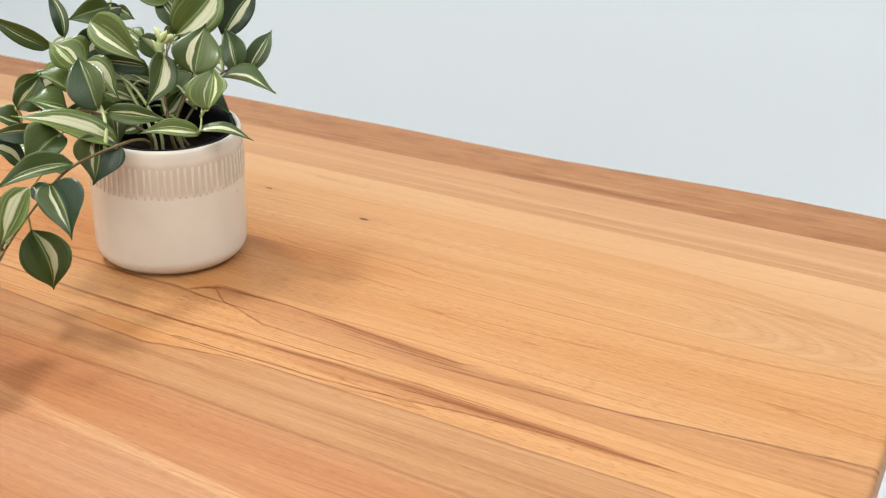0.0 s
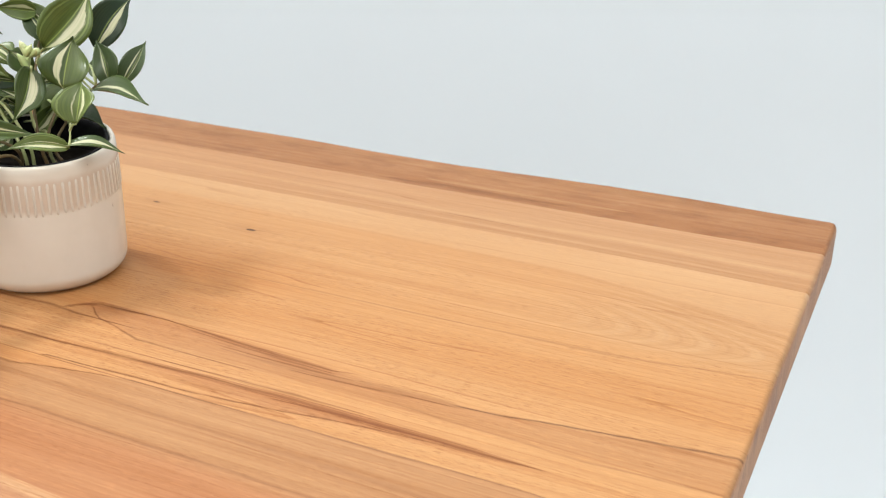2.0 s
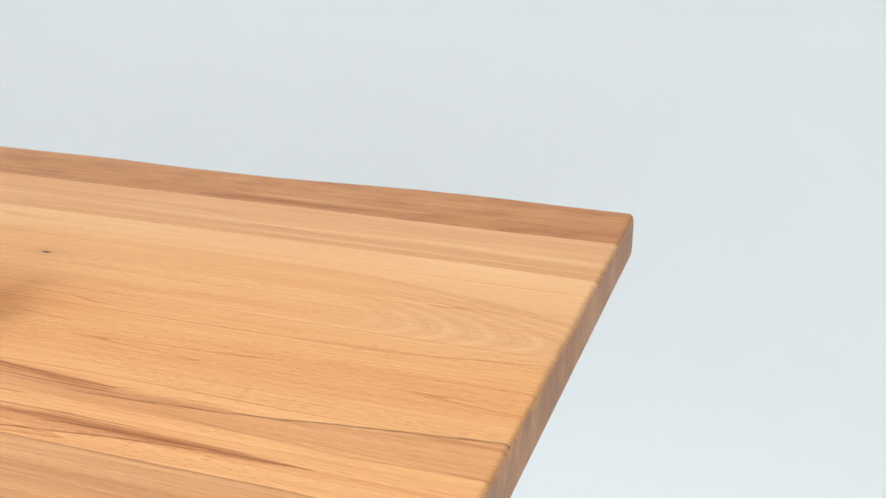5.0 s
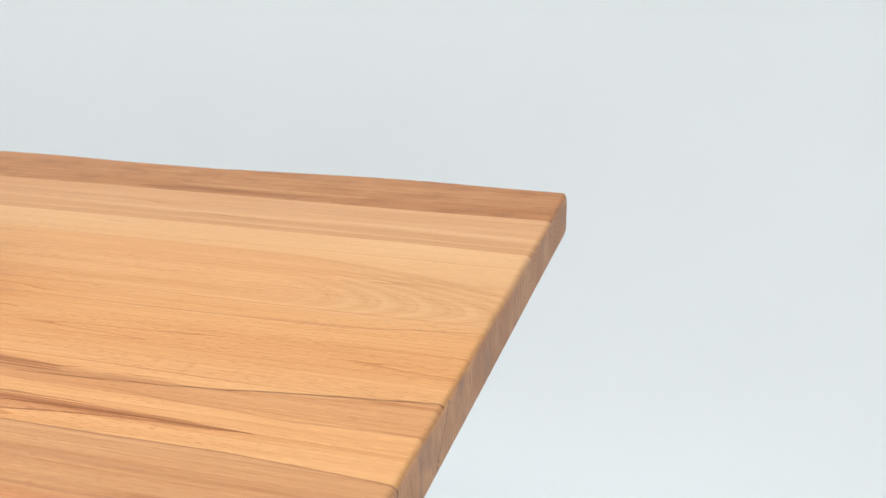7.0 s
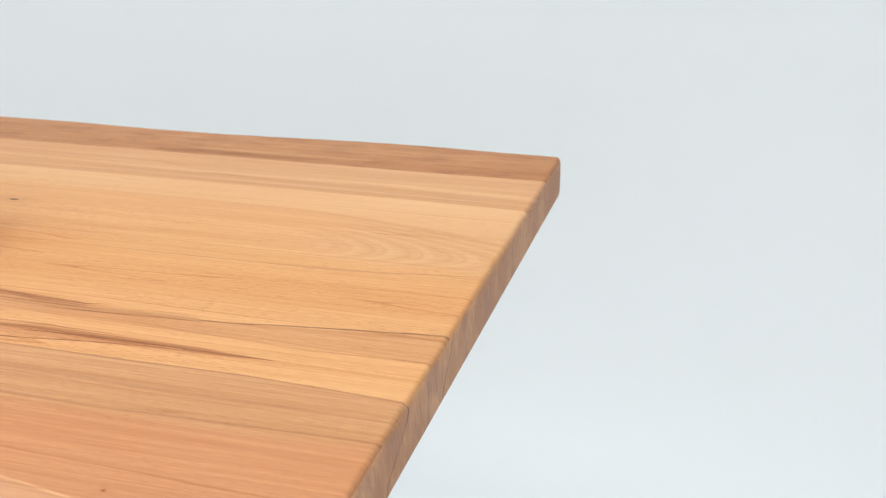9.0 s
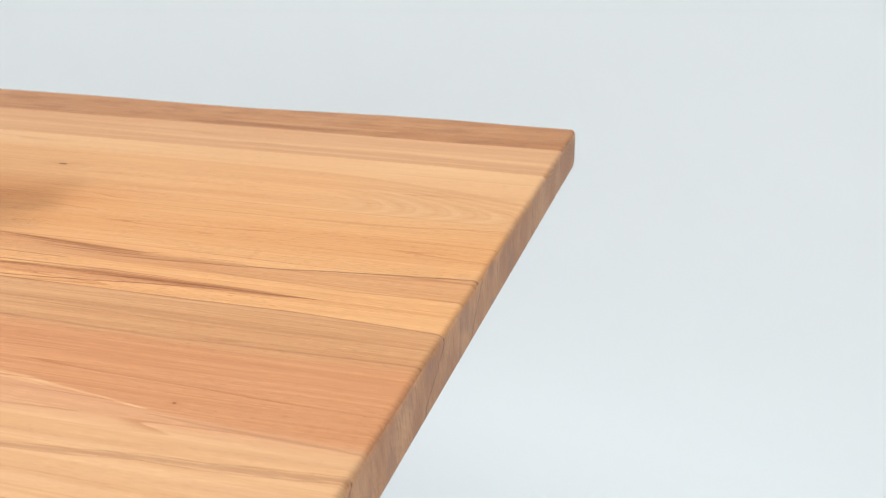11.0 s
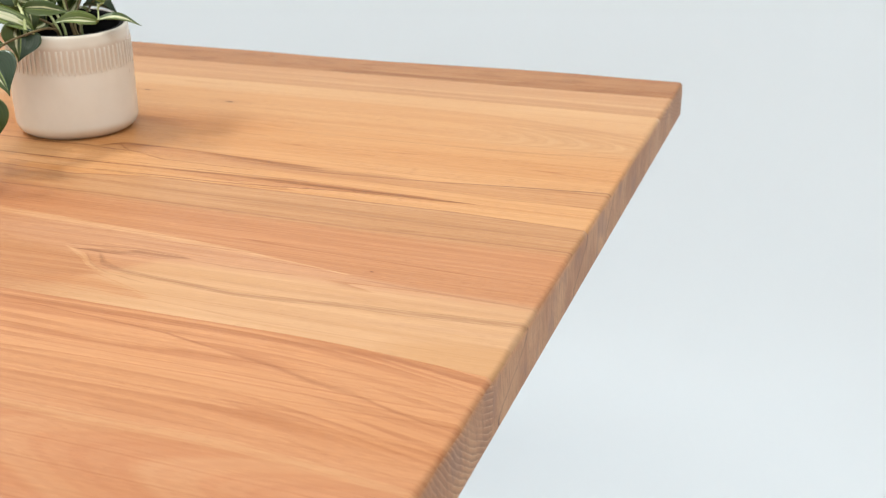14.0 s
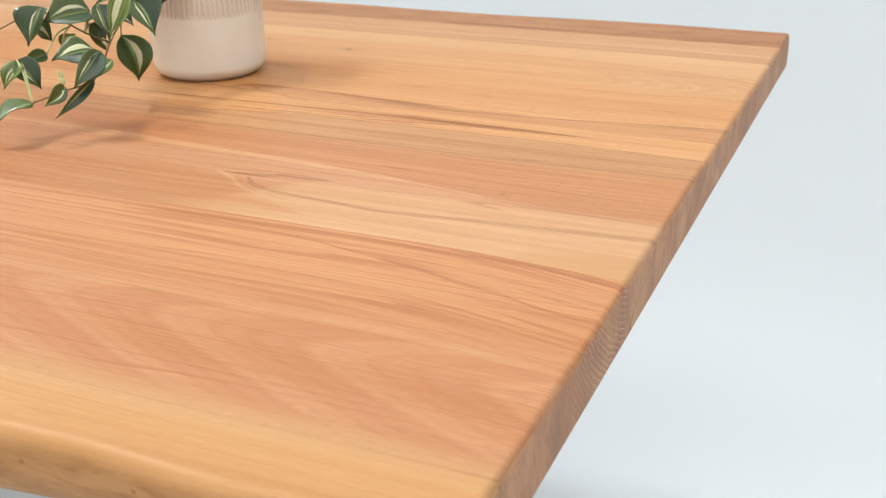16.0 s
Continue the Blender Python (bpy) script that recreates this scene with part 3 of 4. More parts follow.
def end_grain(name, seed, yc, zc, period, rings=0.35, cracks=(), upto=-0.60):
    """The sawn end of a board: growth rings round a heart at yc, zc, fine rays from top to bottom, pores, open checks."""
    w = Nodes(name)
    here = w.add("ShaderNodeTexCoord").outputs["Object"]
    p = w.add("ShaderNodeSeparateXYZ", {0: here})
    wob = w.math("MULTIPLY_ADD", w.noise(w.stretch(here, 30, 30, 30, seed), 1, 3), 0.006, -0.003)
    dy = w.math("SUBTRACT", p.outputs[1], yc)
    dz = w.math("SUBTRACT", p.outputs[2], zc)
    r = w.math("ADD", w.math("SQRT", w.math("ADD", w.math("MULTIPLY", dy, dy), w.math("MULTIPLY", dz, dz))), wob)
    c = w.mix(w.smooth(w.noise(w.stretch(here, 12, 26, 14, seed + 2), 1, 3), 0.36, 0.66), (0.45, 0.212, 0.108), (0.60, 0.318, 0.168))
    grey = w.noise(w.stretch(here, 10, 34, 22, seed + 4), 1, 2)
    c = w.mix(w.smooth(grey, 0.52, 0.68, 0, 0.6), c, (0.33, 0.178, 0.125))
    ring = w.math("FRACT", w.math("DIVIDE", r, period))
    rings = w.math("MULTIPLY", w.smooth(w.noise(w.stretch(here, 8, 15, 15, seed + 9), 1, 2), 0.35, 0.55, 0.25, 1.0), w.smooth(p.outputs[1], upto - 0.03, upto + 0.03, 0.12 * rings, rings))
    c = w.mix(w.math("MULTIPLY", w.math("MULTIPLY", w.smooth(ring, 0.05, 0.70), w.smooth(ring, 0.74, 0.80, 1, 0)), rings), c, (0.30, 0.140, 0.075))
    c = w.mix(w.math("MULTIPLY", w.math("MULTIPLY", w.smooth(ring, 0.76, 0.84), w.smooth(ring, 0.90, 0.99, 1, 0)), w.math("MULTIPLY", rings, 0.9)), c, (0.70, 0.46, 0.29))
    lean = w.math("MULTIPLY_ADD", dz, 0.25, p.outputs[1])
    flat = w.add("ShaderNodeCombineXYZ", {0: 0.0, 1: w.math("MULTIPLY", lean, 900.0), 2: w.math("MULTIPLY", p.outputs[2], 45.0)}).outputs[0]
    hatch = w.noise(flat, 1, 2, 0.6)
    c = w.mix(w.smooth(hatch, 0.50, 0.68, 0, 0.55), c, (0.24, 0.110, 0.060))
    c = w.mix(w.smooth(hatch, 0.30, 0.44, 0.35, 0), c, (0.66, 0.42, 0.26))
    pore = w.noise(w.stretch(here, 1100, 1100, 1100, seed), 1, 1)
    c = w.mix(w.smooth(pore, 0.60, 0.72, 0, 0.4), c, (0.17, 0.075, 0.045))
    for top, low, wide in cracks:
        at = w.smooth(p.outputs[2], 0.724, 0.758, low, top)
        jag = w.math("MULTIPLY_ADD", w.noise(w.stretch(here, 1, 30, 75, seed + 6), 1, 3, 0.6), 0.016, -0.008)
        d = w.math("ABSOLUTE", w.math("SUBTRACT", w.math("ADD", jag, p.outputs[1]), at))
        c = w.mix(w.smooth(d, 0.15 * wide, wide, 0.95, 0), c, (0.10, 0.040, 0.024))
    saw = w.noise(w.stretch(here, 40, 500, 60, seed), 1, 2)
    return w.finish(Base_Color=c, Roughness=0.55, Normal=w.bump(saw, 0.2, 0.0004), Specular_IOR_Level=0.3)


# ---- other materials ----
def matte_white(name, colour):
    w = Nodes(name)
    here = w.add("ShaderNodeTexCoord").outputs["Object"]
    blotch = w.noise(w.stretch(here, 0.9, 0.9, 0.9), 1, 3)
    grain = w.noise(w.stretch(here, 260, 260, 260), 1, 2)
    c = w.mix(w.smooth(blotch, 0.3, 0.7, 0, 0.5), colour, tuple(v * 0.965 for v in colour))
    return w.finish(Base_Color=c, Roughness=0.75, Normal=w.bump(grain, 0.05, 0.0005), Specular_IOR_Level=0.2)


def glaze():
    """Milky stoneware glaze, thinner and browner in the ribbed band and at the rim."""
    w = Nodes("cream_glaze")
    here = w.add("ShaderNodeTexCoord").outputs["Object"]
    p = w.add("ShaderNodeSeparateXYZ", {0: here})
    z = w.math("MULTIPLY_ADD", w.math("SUBTRACT", p.outputs[0], p.outputs[1]), 0.044, p.outputs[2])
    cloud = w.noise(w.stretch(here, 22, 22, 14), 1, 4, 0.55)
    c = w.mix(w.smooth(cloud, 0.35, 0.7), (0.695, 0.660, 0.590), (0.745, 0.715, 0.650))
    drip = w.math("MULTIPLY_ADD", w.noise(w.stretch(here, 60, 60, 12), 1, 3), 0.006, z)
    band = w.math("MULTIPLY", w.smooth(drip, 0.0680, 0.0730), w.smooth(drip, 0.0900, 0.0965, 1, 0))
    c = w.mix(w.math("MULTIPLY", band, 0.62), c, (0.56, 0.435, 0.335))
    rim = w.noise(w.stretch(here, 30, 30, 60), 1, 3)
    c = w.mix(w.math("MULTIPLY", w.smooth(z, 0.088, 0.097), w.smooth(rim, 0.3, 0.6, 0.2, 0.8)), c, (0.67, 0.63, 0.55))
    dots = w.noise(w.stretch(here, 190, 190, 190), 1, 1)
    c = w.mix(w.smooth(dots, 0.79, 0.81, 0, 0.6), c, (0.20, 0.14, 0.10))
    foot = w.smooth(p.outputs[2], 0.0010, 0.003, 0.8, 0)
    c = w.mix(foot, c, (0.36, 0.26, 0.18))
    wave = w.noise(w.stretch(here, 14, 14, 60), 1, 3)
    return w.finish(Base_Color=c, Roughness=0.24, Normal=w.bump(wave, 0.16, 0.002), Specular_IOR_Level=0.5, Coat_Weight=0.25, Coat_Roughness=0.15)


def leaf_skin():
    """Variegated leaf: dark green with a cream band on each side of the green rib."""
    w = Nodes("variegated_leaf")
    uv = w.add("ShaderNodeTexCoord").outputs["UV"]
    p = w.add("ShaderNodeSeparateXYZ", {0: uv})
    u, v = w.math("MULTIPLY_ADD", p.outputs[0], 2.0, -1.0), p.outputs[1]
    luck = w.add("ShaderNodeObjectInfo").outputs["Random"]
    luck2 = w.math("FRACT", w.math("MULTIPLY", luck, 7.31))
    luck3 = w.math("FRACT", w.math("MULTIPLY", luck, 23.7))
    wob = w.noise(w.add("ShaderNodeCombineXYZ", {0: w.math("MULTIPLY", u, 1.2), 1: w.math("MULTIPLY", v, 4.0), 2: w.math("MULTIPLY", luck, 40)}).outputs[0], 1, 3)
    au = w.math("ADD", w.math("ABSOLUTE", u), w.math("MULTIPLY_ADD", wob, 0.16, -0.08))
    half = w.smooth(u, -0.01, 0.01)
    green = w.mix(w.smooth(luck, 0.25, 0.8), (0.046, 0.080, 0.014), (0.012, 0.034, 0.012))
    green = w.mix(w.smooth(luck2, 0.60, 0.85, 0, 0.85), green, (0.105, 0.150, 0.026))
    green = w.mix(w.math("MULTIPLY", w.smooth(luck3, 0.4, 0.6), w.math("MULTIPLY", half, 0.45)), green, (0.115, 0.150, 0.036))
    vein = w.math("SINE", w.math("MULTIPLY", w.math("ABSOLUTE", u), 46.0))
    thread = w.noise(w.add("ShaderNodeCombineXYZ", {0: w.math("MULTIPLY", u, 16.0), 1: w.math("MULTIPLY", v, 1.4), 2: w.math("MULTIPLY", luck, 50)}).outputs[0], 1, 2)
    green = w.mix(w.smooth(thread, 0.40, 0.66, 0, 0.5), green, w.mix(1.0, green, (0.52, 0.58, 0.55), "MULTIPLY"))
    green = w.mix(w.smooth(vein, 0.5, 1.0, 0, 0.10), green, (0.085, 0.14, 0.045))
    inner = w.math("MULTIPLY_ADD", luck3, 0.16, 0.05)
    lean = w.math("MULTIPLY", w.math("SIGN", u), w.math("MULTIPLY_ADD", luck, 0.60, -0.30))
    side = w.math("ADD", w.math("MULTIPLY_ADD", luck2, 0.22, 0.16), lean)
    taper = w.math("MULTIPLY", w.smooth(v, 0.0, 0.30, 0.45, 1.0), w.smooth(v, 0.55, 0.98, 1.0, 0.25))
    side = w.math("ADD", inner, w.math("MULTIPLY", w.math("SUBTRACT", side, inner), taper))
    c = green
    band = w.math("MULTIPLY", w.smooth(w.math("SUBTRACT", au, inner), 0.0, 0.07), w.smooth(w.math("SUBTRACT", w.math("MULTIPLY_ADD", thread, 0.22, au), w.math("ADD", side, 0.11)), -0.07, 0.0, 1, 0))
    band = w.math("MULTIPLY", band, w.smooth(v, 0.90, 0.98, 1, 0))
    cream = w.mix(w.smooth(thread, 0.38, 0.66, 0, 0.75), (0.64, 0.635, 0.44), (0.47, 0.51, 0.28))
    cream = w.mix(w.smooth(v, 0.25, 0.0, 0.0, 0.6), cream, (0.42, 0.48, 0.20))
    second = w.math("MULTIPLY", w.smooth(w.math("ABSOLUTE", w.math("SUBTRACT", au, w.math("MULTIPLY_ADD", luck3, 0.2, 0.66))), 0.02, 0.06, 0.6, 0), w.smooth(luck2, 0.6, 0.7))
    c = w.mix(second, c, (0.22, 0.29, 0.08))
    c = w.mix(band, c, cream)
    rib = w.smooth(w.math("ABSOLUTE", u), 0.010, 0.040, 1, 0)
    c = w.mix(w.math("MULTIPLY", rib, 0.7), c, (0.30, 0.38, 0.08))
    edge = w.smooth(w.math("ABSOLUTE", u), 0.93, 1.0)
    c = w.mix(w.math("MULTIPLY", edge, 0.5), c, (0.16, 0.22, 0.06))
    height = w.math("MULTIPLY", vein, 0.5)
    rough = w.math("MULTIPLY_ADD", wob, 0.15, 0.30)
    return w.finish(Base_Color=c, Roughness=rough, Normal=w.bump(height, 0.12, 0.0005), Specular_IOR_Level=0.5)


def leaf_back():
    """The matt grey-green underside, with a faint cream band."""
    w = Nodes("leaf_underside")
    p = w.add("ShaderNodeSeparateXYZ", {0: w.add("ShaderNodeTexCoord").outputs["UV"]})
    u = w.math("MULTIPLY_ADD", p.outputs[0], 2.0, -1.0)
    luck = w.add("ShaderNodeObjectInfo").outputs["Random"]
    thread = w.noise(w.add("ShaderNodeCombineXYZ", {0: w.math("MULTIPLY", u, 14.0), 1: w.math("MULTIPLY", p.outputs[1], 1.4), 2: w.math("MULTIPLY", luck, 50)}).outputs[0], 1, 2)
    c = w.mix(w.smooth(thread, 0.36, 0.66), (0.125, 0.170, 0.095), (0.215, 0.265, 0.165))
    off = w.math("ABSOLUTE", w.math("SUBTRACT", w.math("MULTIPLY_ADD", thread, 0.15, u), w.math("MULTIPLY_ADD", luck, 0.5, -0.12)))
    c = w.mix(w.math("MULTIPLY", w.smooth(off, 0.16, 0.28, 1, 0), w.smooth(p.outputs[1], 0.86, 0.98, 1, 0)), c, (0.50, 0.52, 0.37))
    c = w.mix(w.smooth(w.math("ABSOLUTE", u), 0.015, 0.05, 0.8, 0), c, (0.33, 0.39, 0.16))
    return w.finish(Base_Color=c, Roughness=0.5, Normal=w.bump(thread, 0.15, 0.0005), Specular_IOR_Level=0.4)


def mottled(name, a, b, scale, rough, strength=0.3, spec=0.4):
    w = Nodes(name)
    here = w.add("ShaderNodeTexCoord").outputs["Object"]
    n = w.noise(w.stretch(here, scale, scale, scale), 1, 4, 0.6)
    fine = w.noise(w.stretch(here, scale * 7, scale * 7, scale * 7), 1, 2)
    return w.finish(Base_Color=w.mix(w.smooth(n, 0.3, 0.7), a, b), Roughness=rough, Normal=w.bump(fine, strength, 0.0006), Specular_IOR_Level=spec)


PAPER = matte_white("studio_white", (0.81, 0.872, 0.925))
WALL = matte_white("wall_paint", (0.80, 0.80, 0.79))
GLAZE = glaze()
RIB = mottled("pale_glaze", (0.66, 0.615, 0.54), (0.71, 0.665, 0.595), 60, 0.28, 0.1, 0.5)
LEAF = leaf_skin()
LEAF_BACK = leaf_back()
STEM_BROWN = mottled("brown_stem", (0.10, 0.062, 0.026), (0.17, 0.13, 0.055), 90, 0.6)
STEM_GREEN = mottled("pale_green_stem", (0.36, 0.42, 0.18), (0.50, 0.52, 0.27), 70, 0.5)
PALE_LEAF = mottled("pale_leaf", (0.44, 0.53, 0.22), (0.68, 0.70, 0.42), 55, 0.45)
BLACK = mottled("black_plastic", (0.006, 0.006, 0.007), (0.010, 0.010, 0.011), 60, 0.6, 0.3, 0.1)
SOIL = mottled("dark_soil", (0.005, 0.004, 0.0035), (0.014, 0.011, 0.008), 120, 0.95, 0.8, 0.05)
STEEL = mottled("black_steel", (0.018, 0.018, 0.019), (0.026, 0.026, 0.027), 40, 0.5)


# ---- mesh helpers ----
def link(name, bm, material, parent=None, label=""):
    me = bpy.data.meshes.new(name)
    bm.normal_update()
    bm.to_mesh(me)
    bm.free()
    for m in material if isinstance(material, (list, tuple)) else [material]:
        me.materials.append(m)
    ob = new(name, me)
    if parent is not None:
        ob.parent = parent
        ob.matrix_parent_inverse = parent.matrix_basis.inverted()
    if label:
        ob["label"] = label
    return ob


def part(name, bm, material, parent, label=""):
    return link(name, bm, material, parent, label)


def loft(rings, close=True, caps=True, smooth=True):
    """A skin over rings of points; each ring has the same count."""
    bm = bmesh.new()
    rows = [[bm.verts.new(p) for p in ring] for ring in rings]
    n = len(rows[0])
    for a, b in zip(rows, rows[1:]):
        for i in range(n if close else n - 1):
            f = bm.faces.new((a[i], a[(i + 1) % n], b[(i + 1) % n], b[i]))
            f.smooth = smooth
    if caps:
        bm.faces.new(rows[0][::-1])
        bm.faces.new(rows[-1])
    bmesh.ops.recalc_face_normals(bm, faces=bm.faces)
    return bm


def tube(points, radii, sides=8):
    """A round tube through points, smoothed between them."""
    pts = [Vector(p) for p in points]
    fine, rad = [], []
    for i in range(len(pts) - 1):
        a, b = pts[i], pts[i + 1]
        ta = (b - pts[i - 1]) / 2 if i else b - a
        tb = (pts[i + 2] - a) / 2 if i + 2 < len(pts) else b - a
        for k in range(6):
            s = k / 6
            h1, h2, h3, h4 = 2 * s**3 - 3 * s**2 + 1, s**3 - 2 * s**2 + s, -2 * s**3 + 3 * s**2, s**3 - s**2
            fine.append(h1 * a + h2 * ta + h3 * b + h4 * tb)
            rad.append(radii[i] * (1 - s) + radii[i + 1] * s)
    fine.append(pts[-1])
    rad.append(radii[-1])
    rings = []
    side = Vector((0.31, 0.2, 0.93))
    for i, p in enumerate(fine):
        d = (fine[min(i + 1, len(fine) - 1)] - fine[max(i - 1, 0)]).normalized()
        u = d.cross(side).normalized()
        v = d.cross(u)
        rings.append([p + rad[i] * (math.cos(a) * u + math.sin(a) * v) for a in (2 * math.pi * k / sides for k in range(sides))])
    return loft(rings)


# ---- studio ----
def studio():
    # the floor turns up into the backdrop in one wide curve
    section = [(-3.2, 0.0), (-1.0, 0.0), (0.4, 0.0), (1.15, 0.0)]
    section += [(1.15 + 0.85 * math.sin(a), 0.85 - 0.85 * math.cos(a)) for a in (radians(5 * k) for k in range(1, 19))]
    section += [(2.0, 1.6), (2.0, 2.4), (2.0, 3.2)]
    bm = bmesh.new()
    cols = [-6.0, -2.0, 1.0, 3.6]
    rows = [[bm.verts.new((x, y, z)) for x in cols] for y, z in section]
    for a, b in zip(rows, rows[1:]):
        for i in range(3):
            bm.faces.new((a[i], a[i + 1], b[i + 1], b[i])).smooth = True
    ob = link("backdrop", bm, PAPER)
    sol = ob.modifiers.new("thickness", "SOLIDIFY")
    sol.thickness, sol.offset = 0.02, -1
    tagged(ob, "seamless white studio backdrop curving from floor to wall", "backdrop", kind="structure")

    def slab(name, lo, hi, label):
        bm = bmesh.new()
        bmesh.ops.create_cube(bm, size=1)
        for v in bm.verts:
            v.co = [(a + b) / 2 + c * (b - a) for c, a, b in zip(v.co, lo, hi)]
        tagged(link(name, bm, WALL), label, "wall", kind="structure")

    slab("wall_west", (-6.2, -3.4, -0.1), (-6.0, 2.2, 3.2), "plain white studio side wall")
    slab("wall_east", (3.6, -3.4, -0.1), (3.8, 2.2, 3.2), "plain white studio side wall")
    slab("wall_south", (-6.0, -3.4, -0.1), (3.6, -3.2, 3.2), "plain white studio rear wall")
    slab("ceiling", (-6.2, -3.4, 3.2), (3.8, 2.2, 3.35), "plain white studio ceiling")


studio()

# ---- table ----
TOP, UNDER, LEFT_END = 0.760, 0.7215, -1.72
R_END = 0.0040


FAR = [(-1.8, 0.484), (-1.1, 0.486), (-0.75, 0.497), (-0.65, 0.496), (-0.55, 0.497), (-0.43, 0.493), (-0.36, 0.493), (-0.31, 0.496), (-0.25, 0.500), (-0.20, 0.503), (-0.14, 0.504), (-0.05, 0.501), (0.1, 0.499)]


def far_edge(x):
    """The far live edge: a slow wave."""
    for (xa, ya), (xb, yb) in zip(FAR, FAR[1:]):
        if x <= xb:
            s = (x - xa) / (xb - xa)
            return ya + (yb - ya) * (3 * s * s - 2 * s**3)
    return FAR[-1][1]


def near_edge(x):
    return -0.4985 - 0.0025 * math.sin(17 * x + 0.4) - 0.002 * math.sin(41 * x) - 0.003 * math.sin(5 * x)


def corner_cut(x, r=0.0075):
    """How far a live edge draws back where it turns into the end."""
    s = min(max(x + r, 0.0), r)
    t = min(max(LEFT_END + r - x, 0.0), r)
    s = max(s, t)
    return r - math.sqrt(max(r * r - s * s, 0.0))


def sanded(x, y, z):
    """The sawn end was sanded by hand: its line wanders, and its arris is fuller in places."""
    near_end = min(max((x + 0.03) / 0.026, 0.0), 1.0)
    dx = 0.0006 * noise.noise(Vector((y * 22, 0.3, z * 20))) + 0.0003 * noise.noise(Vector((y * 75, 5.1, z * 40)))
    arris = min(max((x + R_END) / R_END, 0.0), 1.0)
    dz = -0.0009 * arris * (0.5 + noise.noise(Vector((y * 30, 9.7, 0.0)))) if z > (TOP + UNDER) / 2 else 0.0
    return (x + dx * near_end, y, z + dz)


def board(material, end, y_low, y_high, low_live=False, high_live=False):
    """One board of the top: sawn ends with a rounded arris, and a live edge where it has one."""
    xs = [LEFT_END + R_END * (1 - math.cos(radians(a))) for a in (0, 30, 60, 90)]
    n = 70
    xs += [LEFT_END + R_END + (-0.012 - LEFT_END - R_END) * k / n for k in range(1, n)]
    xs += [-0.012, -0.010, -0.008, -0.0065, -0.0052]
    xs += [-R_END + R_END * math.sin(radians(a)) for a in (0, 15, 30, 45, 60, 75, 90)]
    rings = []
    for x in xs:
        s = max(x + R_END, LEFT_END + R_END - x, 0.0)
        inset = R_END - math.sqrt(max(R_END**2 - s * s, 0.0))
        zt, zb = TOP - inset, UNDER + inset
        ring = []
        lo, hi = y_low(x), y_high(x)
        if low_live:
            lo += inset + corner_cut(x)
            r = 0.009
            for k in range(7):
                a = radians(90 * k / 6)
                ring.append((x, lo + r - r * math.sin(a), zt - r + r * math.cos(a)))
            ring += [(x, lo - 0.0003, (zt + zb) / 2 + 0.002), (x, lo + 0.0030, zb + 0.010), (x, lo + 0.0085, zb + 0.003), (x, lo + 0.0150, zb)]
        else:
            ring += [(x, lo + 0.0002, zt), (x, lo, zt - 0.00015), (x, lo, zb)]
        if high_live:
            hi -= inset + corner_cut(x)
            r = 0.007
            ring += [(x, hi - 0.007, zb), (x, hi - 0.002, zb + 0.002), (x, hi, zb + 0.008), (x, hi + 0.0005, (zt + zb) / 2)]
            for k in range(7):
                a = radians(90 - 90 * k / 6)
                ring.append((x, hi - r + r * math.sin(a), zt - r + r * math.cos(a)))
        else:
            ring += [(x, hi, zb), (x, hi, zt - 0.00015), (x, hi - 0.0002, zt)]
        y_a, y_b = ring[-1][1], ring[0][1]
        ring += [(x, y_a + (y_b - y_a) * k / 24, zt) for k in range(1, 24)]
        ring = [sanded(x, py, pz) for _, py, pz in ring]
        # the underside falls a little towards the near edge
        rings.append([(px, py, pz - (0.0034 * (0.5 - py)) * (TOP - pz) / (TOP - UNDER)) for px, py, pz in ring])
    bm = loft(rings, smooth=True)
    for f in bm.faces:
        if abs(f.normal.x) > 0.86:
            f.material_index = 1
    for e in bm.edges:
        if len(e.link_faces) == 2 and e.calc_face_angle(0) > radians(35):
            e.smooth = False
    return bm, [material, end]


